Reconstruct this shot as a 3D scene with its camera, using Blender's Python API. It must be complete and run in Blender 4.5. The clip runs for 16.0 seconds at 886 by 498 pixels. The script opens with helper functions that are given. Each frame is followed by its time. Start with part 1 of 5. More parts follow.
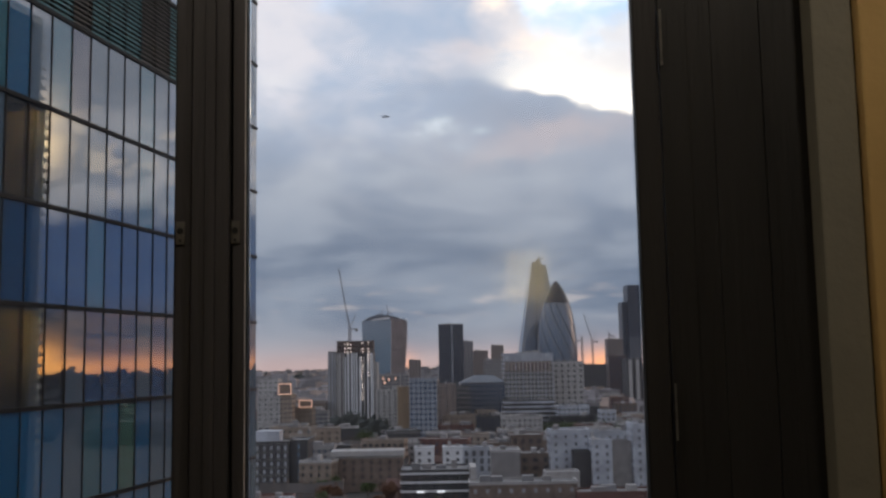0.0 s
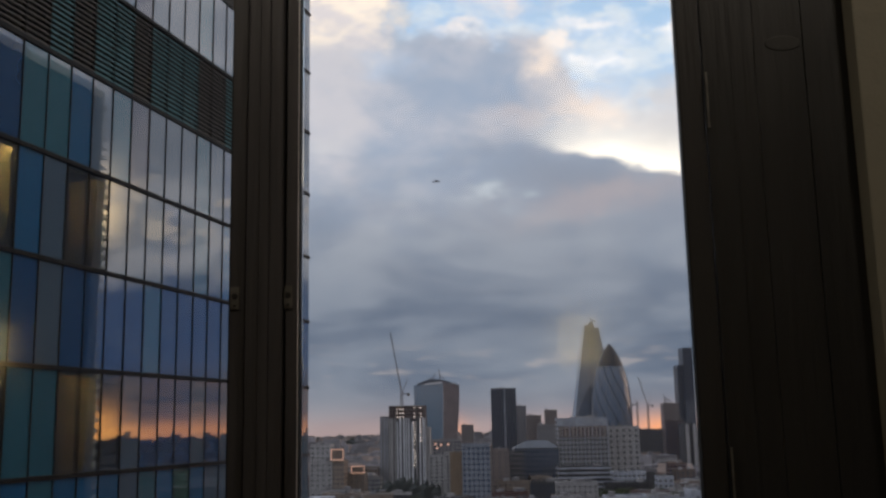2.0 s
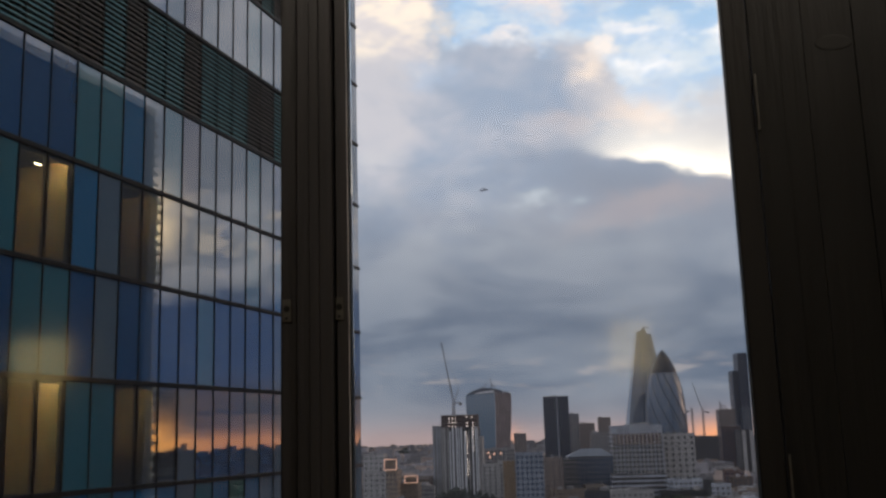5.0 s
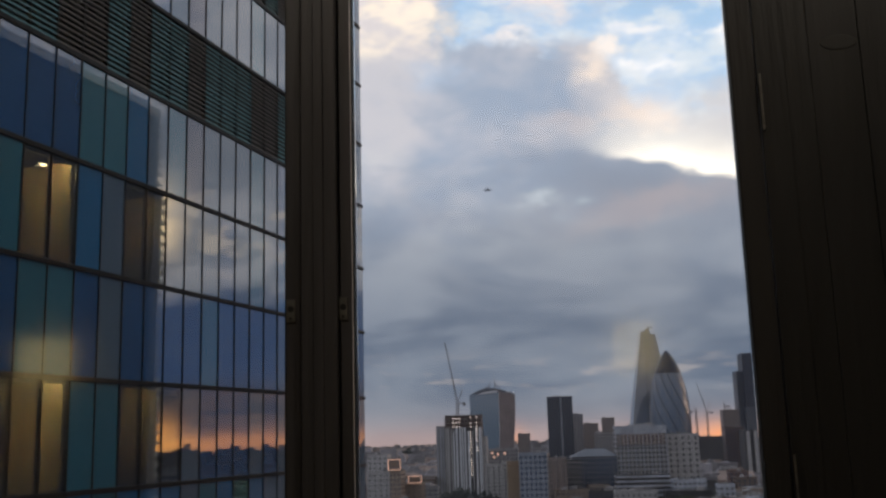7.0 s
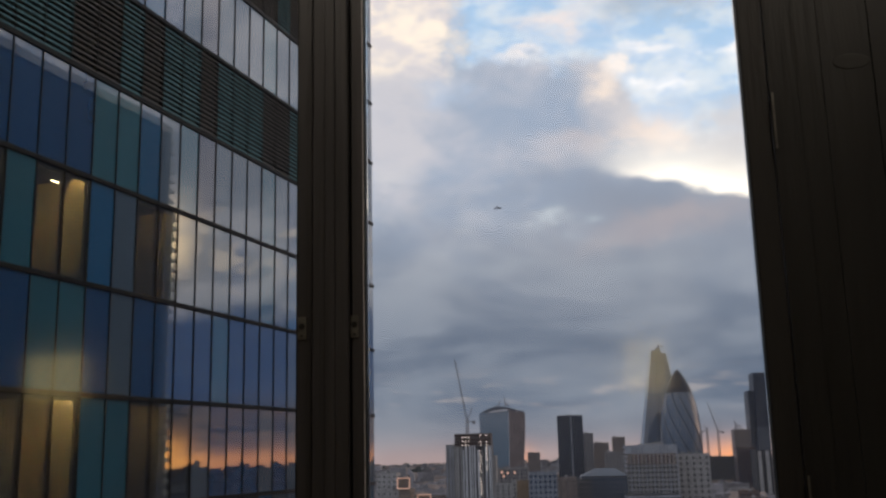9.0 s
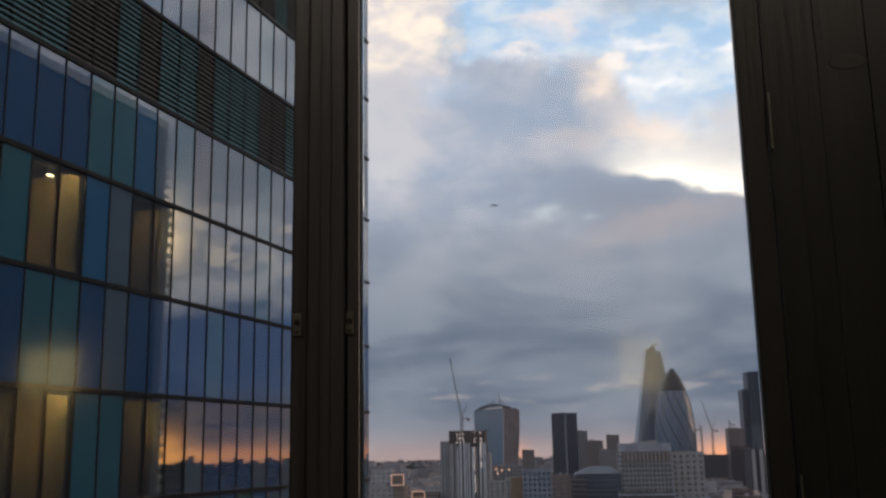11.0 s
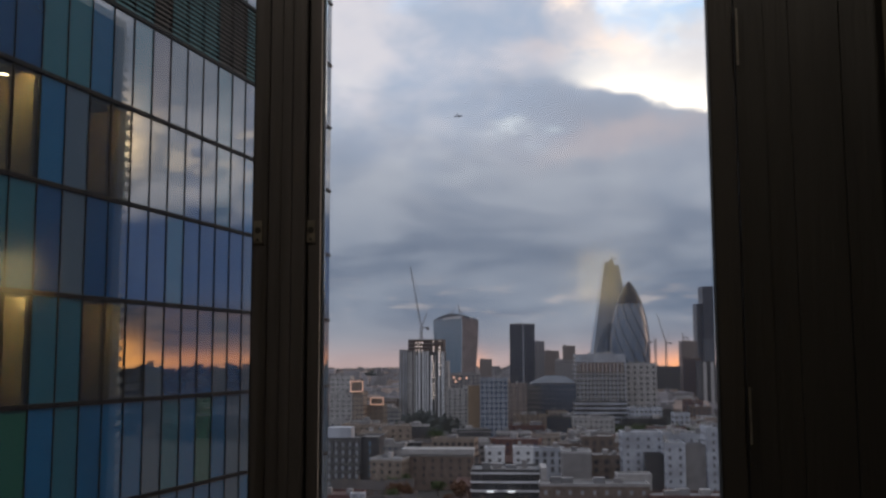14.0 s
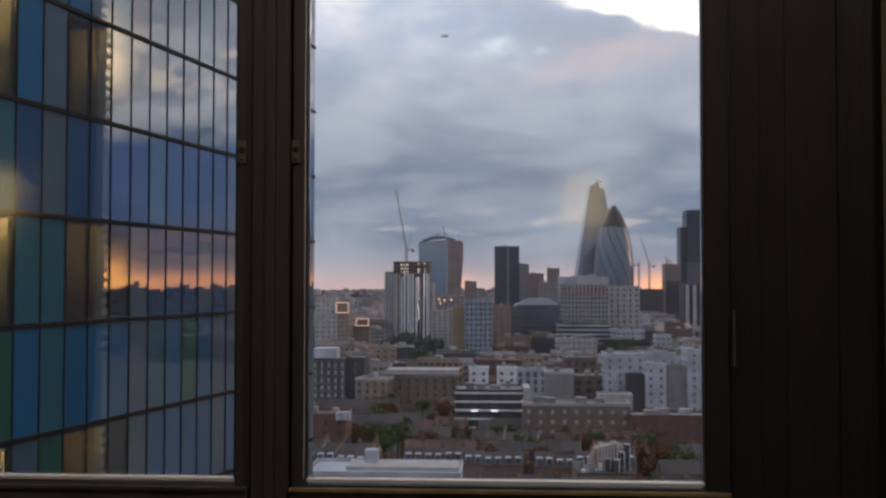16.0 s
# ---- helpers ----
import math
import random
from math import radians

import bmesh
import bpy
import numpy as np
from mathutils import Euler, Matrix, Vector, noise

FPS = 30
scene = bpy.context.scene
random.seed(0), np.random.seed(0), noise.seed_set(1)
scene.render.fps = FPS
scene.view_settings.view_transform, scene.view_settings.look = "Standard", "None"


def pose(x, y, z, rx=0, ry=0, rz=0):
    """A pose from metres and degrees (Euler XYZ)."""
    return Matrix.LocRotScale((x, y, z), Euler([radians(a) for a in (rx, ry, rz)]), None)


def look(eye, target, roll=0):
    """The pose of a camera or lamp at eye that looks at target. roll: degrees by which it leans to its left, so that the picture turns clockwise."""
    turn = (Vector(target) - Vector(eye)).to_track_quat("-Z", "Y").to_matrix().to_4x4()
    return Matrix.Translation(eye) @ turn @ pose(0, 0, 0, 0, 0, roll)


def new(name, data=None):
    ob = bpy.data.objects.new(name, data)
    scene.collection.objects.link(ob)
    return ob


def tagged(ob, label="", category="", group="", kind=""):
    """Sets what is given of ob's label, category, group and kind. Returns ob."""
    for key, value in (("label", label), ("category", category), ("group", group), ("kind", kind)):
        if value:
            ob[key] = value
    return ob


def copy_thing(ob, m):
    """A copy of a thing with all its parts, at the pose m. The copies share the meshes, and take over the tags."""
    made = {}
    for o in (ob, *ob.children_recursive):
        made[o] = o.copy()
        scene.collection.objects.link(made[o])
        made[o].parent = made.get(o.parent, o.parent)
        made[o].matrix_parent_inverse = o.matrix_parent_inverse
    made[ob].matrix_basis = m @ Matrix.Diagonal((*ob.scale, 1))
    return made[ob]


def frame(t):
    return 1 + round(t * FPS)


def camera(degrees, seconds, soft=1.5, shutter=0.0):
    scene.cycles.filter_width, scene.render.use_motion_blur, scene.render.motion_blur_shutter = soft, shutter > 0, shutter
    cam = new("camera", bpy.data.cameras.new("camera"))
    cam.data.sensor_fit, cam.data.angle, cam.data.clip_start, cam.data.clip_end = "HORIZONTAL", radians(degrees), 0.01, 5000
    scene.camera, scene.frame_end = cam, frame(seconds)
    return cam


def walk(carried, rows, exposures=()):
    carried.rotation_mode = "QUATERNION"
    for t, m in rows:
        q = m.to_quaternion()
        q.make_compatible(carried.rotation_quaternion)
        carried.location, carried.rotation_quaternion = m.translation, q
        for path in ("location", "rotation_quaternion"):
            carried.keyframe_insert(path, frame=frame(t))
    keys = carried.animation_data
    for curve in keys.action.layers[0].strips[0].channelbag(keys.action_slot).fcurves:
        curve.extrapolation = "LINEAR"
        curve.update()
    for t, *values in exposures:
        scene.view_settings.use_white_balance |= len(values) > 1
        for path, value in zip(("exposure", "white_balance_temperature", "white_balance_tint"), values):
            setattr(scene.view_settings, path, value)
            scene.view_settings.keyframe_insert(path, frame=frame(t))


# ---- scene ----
cam = camera(48.0, 16.0, soft=2.5)
PATH = [
    (0.0, pose(-0.0017, 0.0112, 55.0011, 96.28, 1.01, -0.06)),
    (0.5, pose(-0.0005, 0.0054, 54.9995, 97.14, 0.72, 0.92)),
    (1.0, pose(-0.0013, 0.0076, 55.0002, 98.29, 0.71, 1.82)),
    (1.5, pose(0.0005, 0.0022, 54.9994, 99.45, 0.94, 2.21)),
    (2.0, pose(0.0007, -0.0012, 54.9989, 100.00, 1.11, 2.93)),
    (2.5, pose(-0.0004, 0.0028, 54.9999, 100.57, 1.30, 3.48)),
    (3.0, pose(-0.0001, 0.0007, 54.9985, 100.79, 1.32, 3.78)),
    (3.5, pose(-0.0007, 0.0032, 55.0006, 100.70, 1.41, 4.62)),
    (4.0, pose(0.0010, -0.0053, 54.9992, 100.74, 1.64, 5.35)),
    (6.5, pose(0.0002, -0.0020, 54.9998, 100.30, 1.63, 6.12)),
    (7.0, pose(0.0001, -0.0023, 54.9996, 100.60, 1.65, 6.12)),
    (7.5, pose(-0.0010, -0.0033, 54.9988, 100.92, 1.59, 6.24)),
    (8.0, pose(-0.0026, -0.0020, 55.0014, 101.09, 1.49, 6.38)),
    (8.5, pose(-0.0010, -0.0022, 55.0010, 101.41, 1.36, 6.55)),
    (9.0, pose(-0.0026, -0.0007, 55.0004, 101.64, 1.33, 6.66)),
    (11.5, pose(-0.0014, -0.0046, 55.0007, 101.29, 0.73, 6.00)),
    (12.0, pose(-0.0005, -0.0073, 55.0005, 100.52, 0.54, 5.24)),
    (12.5, pose(-0.0011, -0.0051, 55.0003, 99.66, 0.49, 4.79)),
    (13.0, pose(-0.0017, -0.0049, 55.0007, 98.51, 0.31, 4.39)),
    (13.5, pose(-0.0020, -0.0034, 55.0009, 97.31, 0.20, 4.09)),
    (14.0, pose(-0.0018, -0.0035, 55.0010, 96.28, 0.17, 4.00)),
    (14.5, pose(-0.0035, 0.0049, 55.0004, 95.35, 0.12, 3.87)),
    (15.0, pose(-0.0027, 0.0001, 55.0003, 94.18, 0.02, 3.46)),
    (15.5, pose(-0.0032, 0.0060, 55.0011, 92.66, 0.03, 3.19)),
    (16.0, pose(-0.0046, 0.0085, 55.0006, 91.81, -0.05, 3.14)),
]
EXPOSURES = [(0, 0.58, 6800, 10), (1.2, 0.40, 6800, 10), (2.2, 0.20, 6800, 10), (3.5, 0.22, 6800, 10), (12, 0.24, 6800, 10), (14, 0.40, 6800, 11), (16, 0.71, 6850, 12)]
walk(cam, PATH, EXPOSURES)


# ---------------------------------------------------------------- node helpers
class Nodes:
    """Short hand for building a node tree."""

    def __init__(self, tree):
        self.tree = tree

    def add(self, kind):
        return self.tree.nodes.new(kind)

    def put(self, socket, value):
        if hasattr(value, "is_linked"):
            self.tree.links.new(value, socket)
        else:
            socket.default_value = value

    def math(self, op, a, b=0.0, clamp=False):
        node = self.add("ShaderNodeMath")
        node.operation, node.use_clamp = op, clamp
        self.put(node.inputs[0], a)
        self.put(node.inputs[1], b)
        return node.outputs[0]

    def mix(self, fac, a, b):
        node = self.add("ShaderNodeMix")
        node.data_type = "RGBA"
        self.put(node.inputs[0], fac)
        for i, c in ((6, a), (7, b)):
            self.put(node.inputs[i], (*c, 1) if isinstance(c, tuple) and len(c) == 3 else c)
        return node.outputs[2]

    def step(self, x, lo, hi):
        node = self.add("ShaderNodeMapRange")
        node.interpolation_type = "SMOOTHSTEP"
        self.put(node.inputs[0], x)
        node.inputs[1].default_value, node.inputs[2].default_value = lo, hi
        return node.outputs[0]

    def vec(self, x, y, z=0.0):
        node = self.add("ShaderNodeCombineXYZ")
        for i, v in enumerate((x, y, z)):
            self.put(node.inputs[i], v)
        return node.outputs[0]

    def noise(self, vector, scale, detail=4.0, rough=0.55, distortion=0.0):
        node = self.add("ShaderNodeTexNoise")
        if vector is not None:
            self.put(node.inputs["Vector"], vector)
        node.inputs["Scale"].default_value, node.inputs["Detail"].default_value = scale, detail
        node.inputs["Roughness"].default_value, node.inputs["Distortion"].default_value = rough, distortion
        return node.outputs["Fac"]

    def bell(self, x, centre, width):
        """exp(-((x - centre) / width)^2)"""
        d = self.math("DIVIDE", self.math("SUBTRACT", x, centre), width)
        return self.math("POWER", 2.718, self.math("MULTIPLY", self.math("MULTIPLY", d, d), -1.0))


# ---------------------------------------------------------------- sky: broken cloud after sunset
world = bpy.data.worlds.new("evening_sky")
scene.world = world
world.use_nodes = True
N = Nodes(world.node_tree)
way = N.add("ShaderNodeTexCoord").outputs["Generated"]
split = N.add("ShaderNodeSeparateXYZ")
N.put(split.inputs[0], way)
dx, dy, dz = split.outputs
az = N.math("MULTIPLY", N.math("ARCTAN2", dx, dy), 57.2958)
el = N.math("MULTIPLY", N.math("ARCSINE", dz), 57.2958)
# noises in degrees of azimuth and elevation, the clouds drawn out sideways
flat = N.vec(az, N.math("MULTIPLY", el, 1.7), 4.0)
puff = N.noise(flat, 0.23, 7.0, 0.58, 0.35)
patch = N.noise(flat, 0.085, 6.0, 0.55, 0.3)
tuft = N.noise(N.vec(az, N.math("MULTIPLY", el, 1.9), 11.0), 0.42, 4.5, 0.55, 0.2)
streak = N.noise(N.vec(az, N.math("MULTIPLY", el, 4.2), 3.1), 0.085, 6.0, 0.58, 0.4)
wisps = N.noise(N.vec(az, N.math("MULTIPLY", el, 6.0), 5.1), 0.30, 6.0, 0.6, 0.2)
waz = N.math("ADD", az, N.math("MULTIPLY", N.math("SUBTRACT", N.noise(flat, 0.30, 6.0, 0.62), 0.5), 7.0))
wel = N.math("ADD", el, N.math("MULTIPLY", N.math("SUBTRACT", N.noise(N.vec(az, N.math("MULTIPLY", el, 1.7), 21.0), 0.34, 6.0, 0.62), 0.5), 3.6))


def times(*factors):
    out = factors[0]
    for k in factors[1:]:
        out = N.math("MULTIPLY", out, k)
    return out


def cloud(a, e, wide, high):
    """A ragged patch of cloud round azimuth a and elevation e."""
    return times(N.bell(waz, a, wide), N.bell(wel, e, high))


clear_sky = N.add("ShaderNodeTexSky")
clear_sky.sky_type, clear_sky.sun_disc = "NISHITA", False
clear_sky.sun_elevation, clear_sky.sun_rotation = radians(8), radians(68)
dim = N.mix(0.9, clear_sky.outputs[0], (0.0, 0.0, 0.0))
clear = N.mix(0.88, dim, N.mix(N.step(tuft, 0.40, 0.66), (0.46, 0.68, 0.98), (0.78, 0.88, 1.02)))
# streaked grey sheet low down, a mauve mass over it
low = N.mix(N.step(N.math("ADD", N.math("MULTIPLY", streak, 0.65), N.math("MULTIPLY", patch, 0.35)), 0.40, 0.60), (0.120, 0.157, 0.232), (0.224, 0.262, 0.338))
low = N.mix(N.math("MULTIPLY", N.step(el, 4.5, 13.0), 0.55), low, N.mix(N.step(patch, 0.38, 0.60), (0.33, 0.385, 0.50), (0.50, 0.53, 0.61)))
mass = N.mix(N.step(N.math("ADD", N.math("MULTIPLY", patch, 0.6), N.math("MULTIPLY", puff, 0.4)), 0.38, 0.62), (0.350, 0.425, 0.570), (0.620, 0.615, 0.690))
sky = N.mix(N.step(N.math("SUBTRACT", wel, N.math("MULTIPLY", az, 0.10)), 10.5, 17.5), low, mass)
# the long cloud with the lit rim: dark underneath
line = N.math("SUBTRACT", el, N.math("SUBTRACT", 16.55, N.math("MULTIPLY", az, 0.262)))
rim = N.math("ADD", line, N.math("ADD", N.math("MULTIPLY", N.math("SUBTRACT", puff, 0.5), 1.2), N.math("MULTIPLY", N.math("SUBTRACT", tuft, 0.5), 0.8)))
east = N.step(az, 26.0, 15.0)
sky = N.mix(times(N.bell(rim, -1.5, 1.7), N.step(waz, -5.0, 5.0), east, 0.7), sky, (0.275, 0.308, 0.392))
sky = N.mix(times(N.bell(N.math("ADD", wel, N.math("MULTIPLY", az, -0.18)), 11.3, 0.8), N.bell(waz, 6.5, 4.5), 0.55), sky, (0.50, 0.43, 0.455))
sky = N.mix(times(cloud(0.2, 13.3, 1.1, 0.55), 0.8), sky, (0.56, 0.62, 0.70))
sky = N.mix(times(cloud(-9.6, 15.8, 1.6, 0.5), 0.7), sky, (0.66, 0.66, 0.72))
# the blue opening and the clouds that drift in it
edge = N.math("SUBTRACT", 21.9, N.math("MULTIPLY", N.step(az, 2.5, 7.0), 4.6))
hole = times(N.step(N.math("SUBTRACT", wel, edge), -0.5, 0.9), N.step(waz, -6.4, -4.2), east)
sky = N.mix(hole, sky, clear)
sky = N.mix(times(cloud(-6.2, 20.6, 1.3, 1.0), 0.55), sky, (0.50, 0.62, 0.82))
for a, e, wide, high, much, tint in ((8.0, 25.2, 4.6, 1.1, 0.85, (0.46, 0.50, 0.58)), (1.4, 24.1, 2.2, 0.75, 0.8, (0.98, 0.84, 0.82)),
                                     (-1.4, 22.5, 1.7, 0.42, 0.8, (1.10, 0.98, 0.94)), (6.0, 22.2, 2.0, 0.42, 0.7, (1.12, 1.05, 1.05)),
                                     (10.4, 21.5, 1.8, 0.45, 0.9, (1.20, 1.12, 1.10)), (7.2, 20.3, 1.2, 0.6, 0.8, (1.08, 1.05, 1.08)),
                                     (11.2, 17.9, 2.6, 1.25, 0.85, (0.60, 0.59, 0.65)), (6.2, 17.7, 1.9, 1.1, 0.85, (0.86, 0.72, 0.68)),
                                     (3.4, 20.2, 1.7, 1.0, 0.85, (1.02, 0.86, 0.77)), (4.6, 21.2, 0.9, 0.5, 0.8, (1.14, 1.0, 0.92)),
                                     (2.6, 17.6, 2.4, 1.0, 0.5, (0.60, 0.53, 0.55))):
    sky = N.mix(times(cloud(a, e, wide, high), N.step(puff, 0.30, 0.50), much), sky, tint)
# the broad cream cloud high up
cream = times(N.step(waz, -4.8, -6.8), N.step(wel, 20.2, 23.2), N.step(az, -24.0, -14.0))
sky = N.mix(times(cream, 0.9), sky, N.mix(N.step(tuft, 0.36, 0.62), (0.80, 0.74, 0.77), (1.14, 0.99, 0.86)))
# the rim itself, widest and brightest on the sunset side
fall = N.math("POWER", 2.718, N.math("MULTIPLY", N.math("MAXIMUM", rim, 0.0), -0.62))
glow = times(N.step(rim, -0.30, 0.40), fall, N.step(az, 1.5, 8.0), east)
sky = N.mix(times(glow, 0.97), sky, (1.85, 1.68, 1.45))
# thin light bars and a pale haze low down
bars = times(N.step(wisps, 0.50, 0.64), N.bell(el, 3.3, 0.9), east)
sky = N.mix(times(bars, 0.42), sky, (0.54, 0.48, 0.47))
sky = N.mix(times(N.step(el, 3.0, 0.6), east, 0.4), sky, (0.33, 0.325, 0.365))
# towards the set sun: grey cloud with lit flecks over a deep blue sheet
west = N.step(az, 18.0, 30.0)
sky = N.mix(times(west, 0.8), sky, N.mix(N.step(puff, 0.36, 0.62), (0.25, 0.28, 0.345), (0.62, 0.60, 0.63)))
sky = N.mix(times(west, N.bell(wel, 16.2, 2.0), 0.65), sky, (0.20, 0.225, 0.28))
sheet = times(west, N.step(N.math("ADD", wel, N.math("MULTIPLY", puff, 2.0)), 9.9, 8.5))
sky = N.mix(times(sheet, 0.95), sky, N.mix(N.step(streak, 0.42, 0.60), (0.060, 0.100, 0.210), (0.090, 0.132, 0.240)))
sky = N.mix(times(west, N.step(wisps, 0.52, 0.62), N.bell(el, 8.6, 0.7), 0.6), sky, (0.42, 0.42, 0.46))
sky = N.mix(times(west, N.step(tuft, 0.52, 0.66), N.bell(el, 11.8, 2.4), 0.75), sky, (1.05, 0.88, 0.70))
sky = N.mix(times(west, N.step(el, 3.9, 2.2), 0.9), sky, N.mix(N.step(wisps, 0.44, 0.62), (0.095, 0.092, 0.112), (0.22, 0.155, 0.140)))
sky = N.mix(times(N.bell(az, 46.3, 1.3), N.bell(wel, 12.0, 1.7)), sky, (2.3, 1.70, 1.02))
# afterglow along the horizon, strongest towards the set sun
rose = times(N.bell(el, -0.5, 1.1), 0.40)
sky = N.mix(rose, sky, (0.70, 0.44, 0.38))
spot = times(N.bell(el, -0.5, 0.8), N.math("MAXIMUM", N.bell(az, 9.3, 1.6), times(N.bell(az, -2.6, 1.0), 0.7)), 0.85)
ember = times(N.math("MAXIMUM", N.bell(el, -0.1, 0.58), times(N.bell(el, 0.35, 0.85), N.bell(az, 46.2, 1.7))), N.bell(az, 45.0, 22.0))
sky = N.mix(N.math("MAXIMUM", spot, ember), sky, N.mix(N.bell(az, 46.2, 2.4), (1.10, 0.44, 0.20), (1.9, 0.80, 0.24)))
back = world.node_tree.nodes["Background"]
N.put(back.inputs[0], sky)
back.inputs[1].default_value = 1.0

sun = new("sun", bpy.data.lights.new("sun", "SUN"))
sun.data.energy, sun.data.angle, sun.data.color = 0.5, radians(25), (1.0, 0.66, 0.45)
sun.matrix_world = look((92, 36, 70), (0, 0, 55))


# ---------------------------------------------------------------- materials
def material(name, colour, rough=0.7, scale=1.0, vary=0.25, bump=0.0, metal=0.0, spread=0.0, stretch=(1, 1, 1), second=None):
    """A surface with grain and stains at two scales; spread varies it from piece to piece."""
    m = bpy.data.materials.new(name)
    m.use_nodes = True
    n = Nodes(m.node_tree)
    p = m.node_tree.nodes["Principled BSDF"]
    co = n.add("ShaderNodeMapping")
    n.put(co.inputs[0], n.add("ShaderNodeTexCoord").outputs["Object"])
    co.inputs["Scale"].default_value = stretch
    a = n.noise(co.outputs[0], scale, 5.0, 0.6)
    b = n.noise(co.outputs[0], scale * 9.0, 3.0, 0.6)
    dark = tuple(c * (1 - vary) for c in colour)
    light = second or tuple(min(1.0, c * (1 + vary)) for c in colour)
    f = n.math("ADD", n.math("MULTIPLY", n.step(a, 0.35, 0.65), 0.65), n.math("MULTIPLY", b, 0.35))
    c = n.mix(f, dark, light)
    if spread:
        r = n.add("ShaderNodeObjectInfo").outputs["Random"]
        g = n.add("ShaderNodeHueSaturation")
        n.put(g.inputs["Value"], n.math("ADD", 1 - spread, n.math("MULTIPLY", r, 2 * spread)))
        n.put(g.inputs["Color"], c)
        c = g.outputs[0]
    n.put(p.inputs["Base Color"], c)
    n.put(p.inputs["Roughness"], n.math("ADD", rough - 0.08, n.math("MULTIPLY", b, 0.16), True))
    p.inputs["Metallic"].default_value = metal
    if bump:
        k = n.add("ShaderNodeBump")
        k.inputs["Strength"].default_value, k.inputs["Distance"].default_value = bump, 0.02
        n.put(k.inputs["Height"], b)
        n.put(p.inputs["Normal"], k.outputs[0])
    return m


def islands(m, amount):
    """Varies the brightness of a joined mesh from piece to piece."""
    n = Nodes(m.node_tree)
    p = m.node_tree.nodes["Principled BSDF"]
    old = p.inputs["Base Color"].links[0].from_socket
    g = n.add("ShaderNodeHueSaturation")
    r = n.add("ShaderNodeNewGeometry").outputs["Random Per Island"]
    n.put(g.inputs["Value"], n.math("ADD", 1 - amount, n.math("MULTIPLY", r, 2 * amount)))
    n.put(g.inputs["Color"], old)
    n.put(p.inputs["Base Color"], g.outputs[0])
    return m


def coated_glass(name, colour, mirror=0.16, see=0.0, wave=0.008, rough=0.02, gain=0.42):
    """Back-painted or clear glazing with a reflecting coat; see: how much passes through."""
    m = bpy.data.materials.new(name)
    m.use_nodes = True
    n = Nodes(m.node_tree)
    p = m.node_tree.nodes["Principled BSDF"]
    out = m.node_tree.nodes["Material Output"]
    co = n.add("ShaderNodeTexCoord").outputs["Object"]
    grain = n.noise(co, 0.5, 4.0)
    r = n.add("ShaderNodeObjectInfo").outputs["Random"]
    each = n.add("ShaderNodeNewGeometry").outputs["Random Per Island"]
    v = n.math("ADD", n.math("MULTIPLY", grain, 0.30), n.math("ADD", n.math("MULTIPLY", r, 0.28), n.math("MULTIPLY", each, 0.25)))
    n.put(p.inputs["Base Color"], n.mix(v, tuple(c * 0.70 for c in colour), tuple(c * 1.35 for c in colour)))
    p.inputs["Roughness"].default_value = 0.25
    p.inputs["Specular IOR Level"].default_value = 0.2
    body = p.outputs[0]
    if see:
        t = n.add("ShaderNodeBsdfTransparent")
        t.inputs[0].default_value = (0.75, 0.82, 0.80, 1)
        s = n.add("ShaderNodeMixShader")
        s.inputs[0].default_value = see
        n.put(s.inputs[1], body)
        n.put(s.inputs[2], t.outputs[0])
        body = s.outputs[0]
    g = n.add("ShaderNodeBsdfGlossy")
    g.inputs["Roughness"].default_value = rough
    g.inputs["Color"].default_value = (0.93, 0.95, 1.0, 1)
    k = n.add("ShaderNodeBump")
    k.inputs["Strength"].default_value, k.inputs["Distance"].default_value = 0.35, wave
    n.put(k.inputs["Height"], n.noise(co, 0.55, 1.0))
    n.put(g.inputs["Normal"], k.outputs[0])
    w = n.add("ShaderNodeLayerWeight")
    w.inputs[0].default_value = 0.35
    s = n.add("ShaderNodeMixShader")
    n.put(s.inputs[0], n.math("ADD", mirror, n.math("MULTIPLY", w.outputs["Facing"], gain), True))
    n.put(s.inputs[1], body)
    n.put(s.inputs[2], g.outputs[0])
    n.put(out.inputs[0], s.outputs[0])
    return m


def clear_pane(name, rough=0.06):
    """Thin double glazing: passes the view, with a faint mirror image of the room."""
    m = bpy.data.materials.new(name)
    m.use_nodes = True
    n = Nodes(m.node_tree)
    out = m.node_tree.nodes["Material Output"]
    t = n.add("ShaderNodeBsdfTransparent")
    t.inputs[0].default_value = (0.97, 0.98, 0.98, 1)
    g = n.add("ShaderNodeBsdfGlossy")
    g.inputs["Roughness"].default_value = rough
    s = n.add("ShaderNodeMixShader")
    f = n.add("ShaderNodeFresnel")
    f.inputs[0].default_value = 1.5
    n.put(s.inputs[0], n.math("MULTIPLY", f.outputs[0], 1.6, True))
    n.put(s.inputs[1], t.outputs[0])
    n.put(s.inputs[2], g.outputs[0])
    n.put(out.inputs[0], s.outputs[0])
    return m


def glowing(name, colour, strength):
    m = bpy.data.materials.new(name)
    m.use_nodes = True
    p = m.node_tree.nodes["Principled BSDF"]
    p.inputs["Base Color"].default_value = (*colour, 1)
    p.inputs["Emission Color"].default_value = (*colour, 1)
    p.inputs["Emission Strength"].default_value = strength
    return m


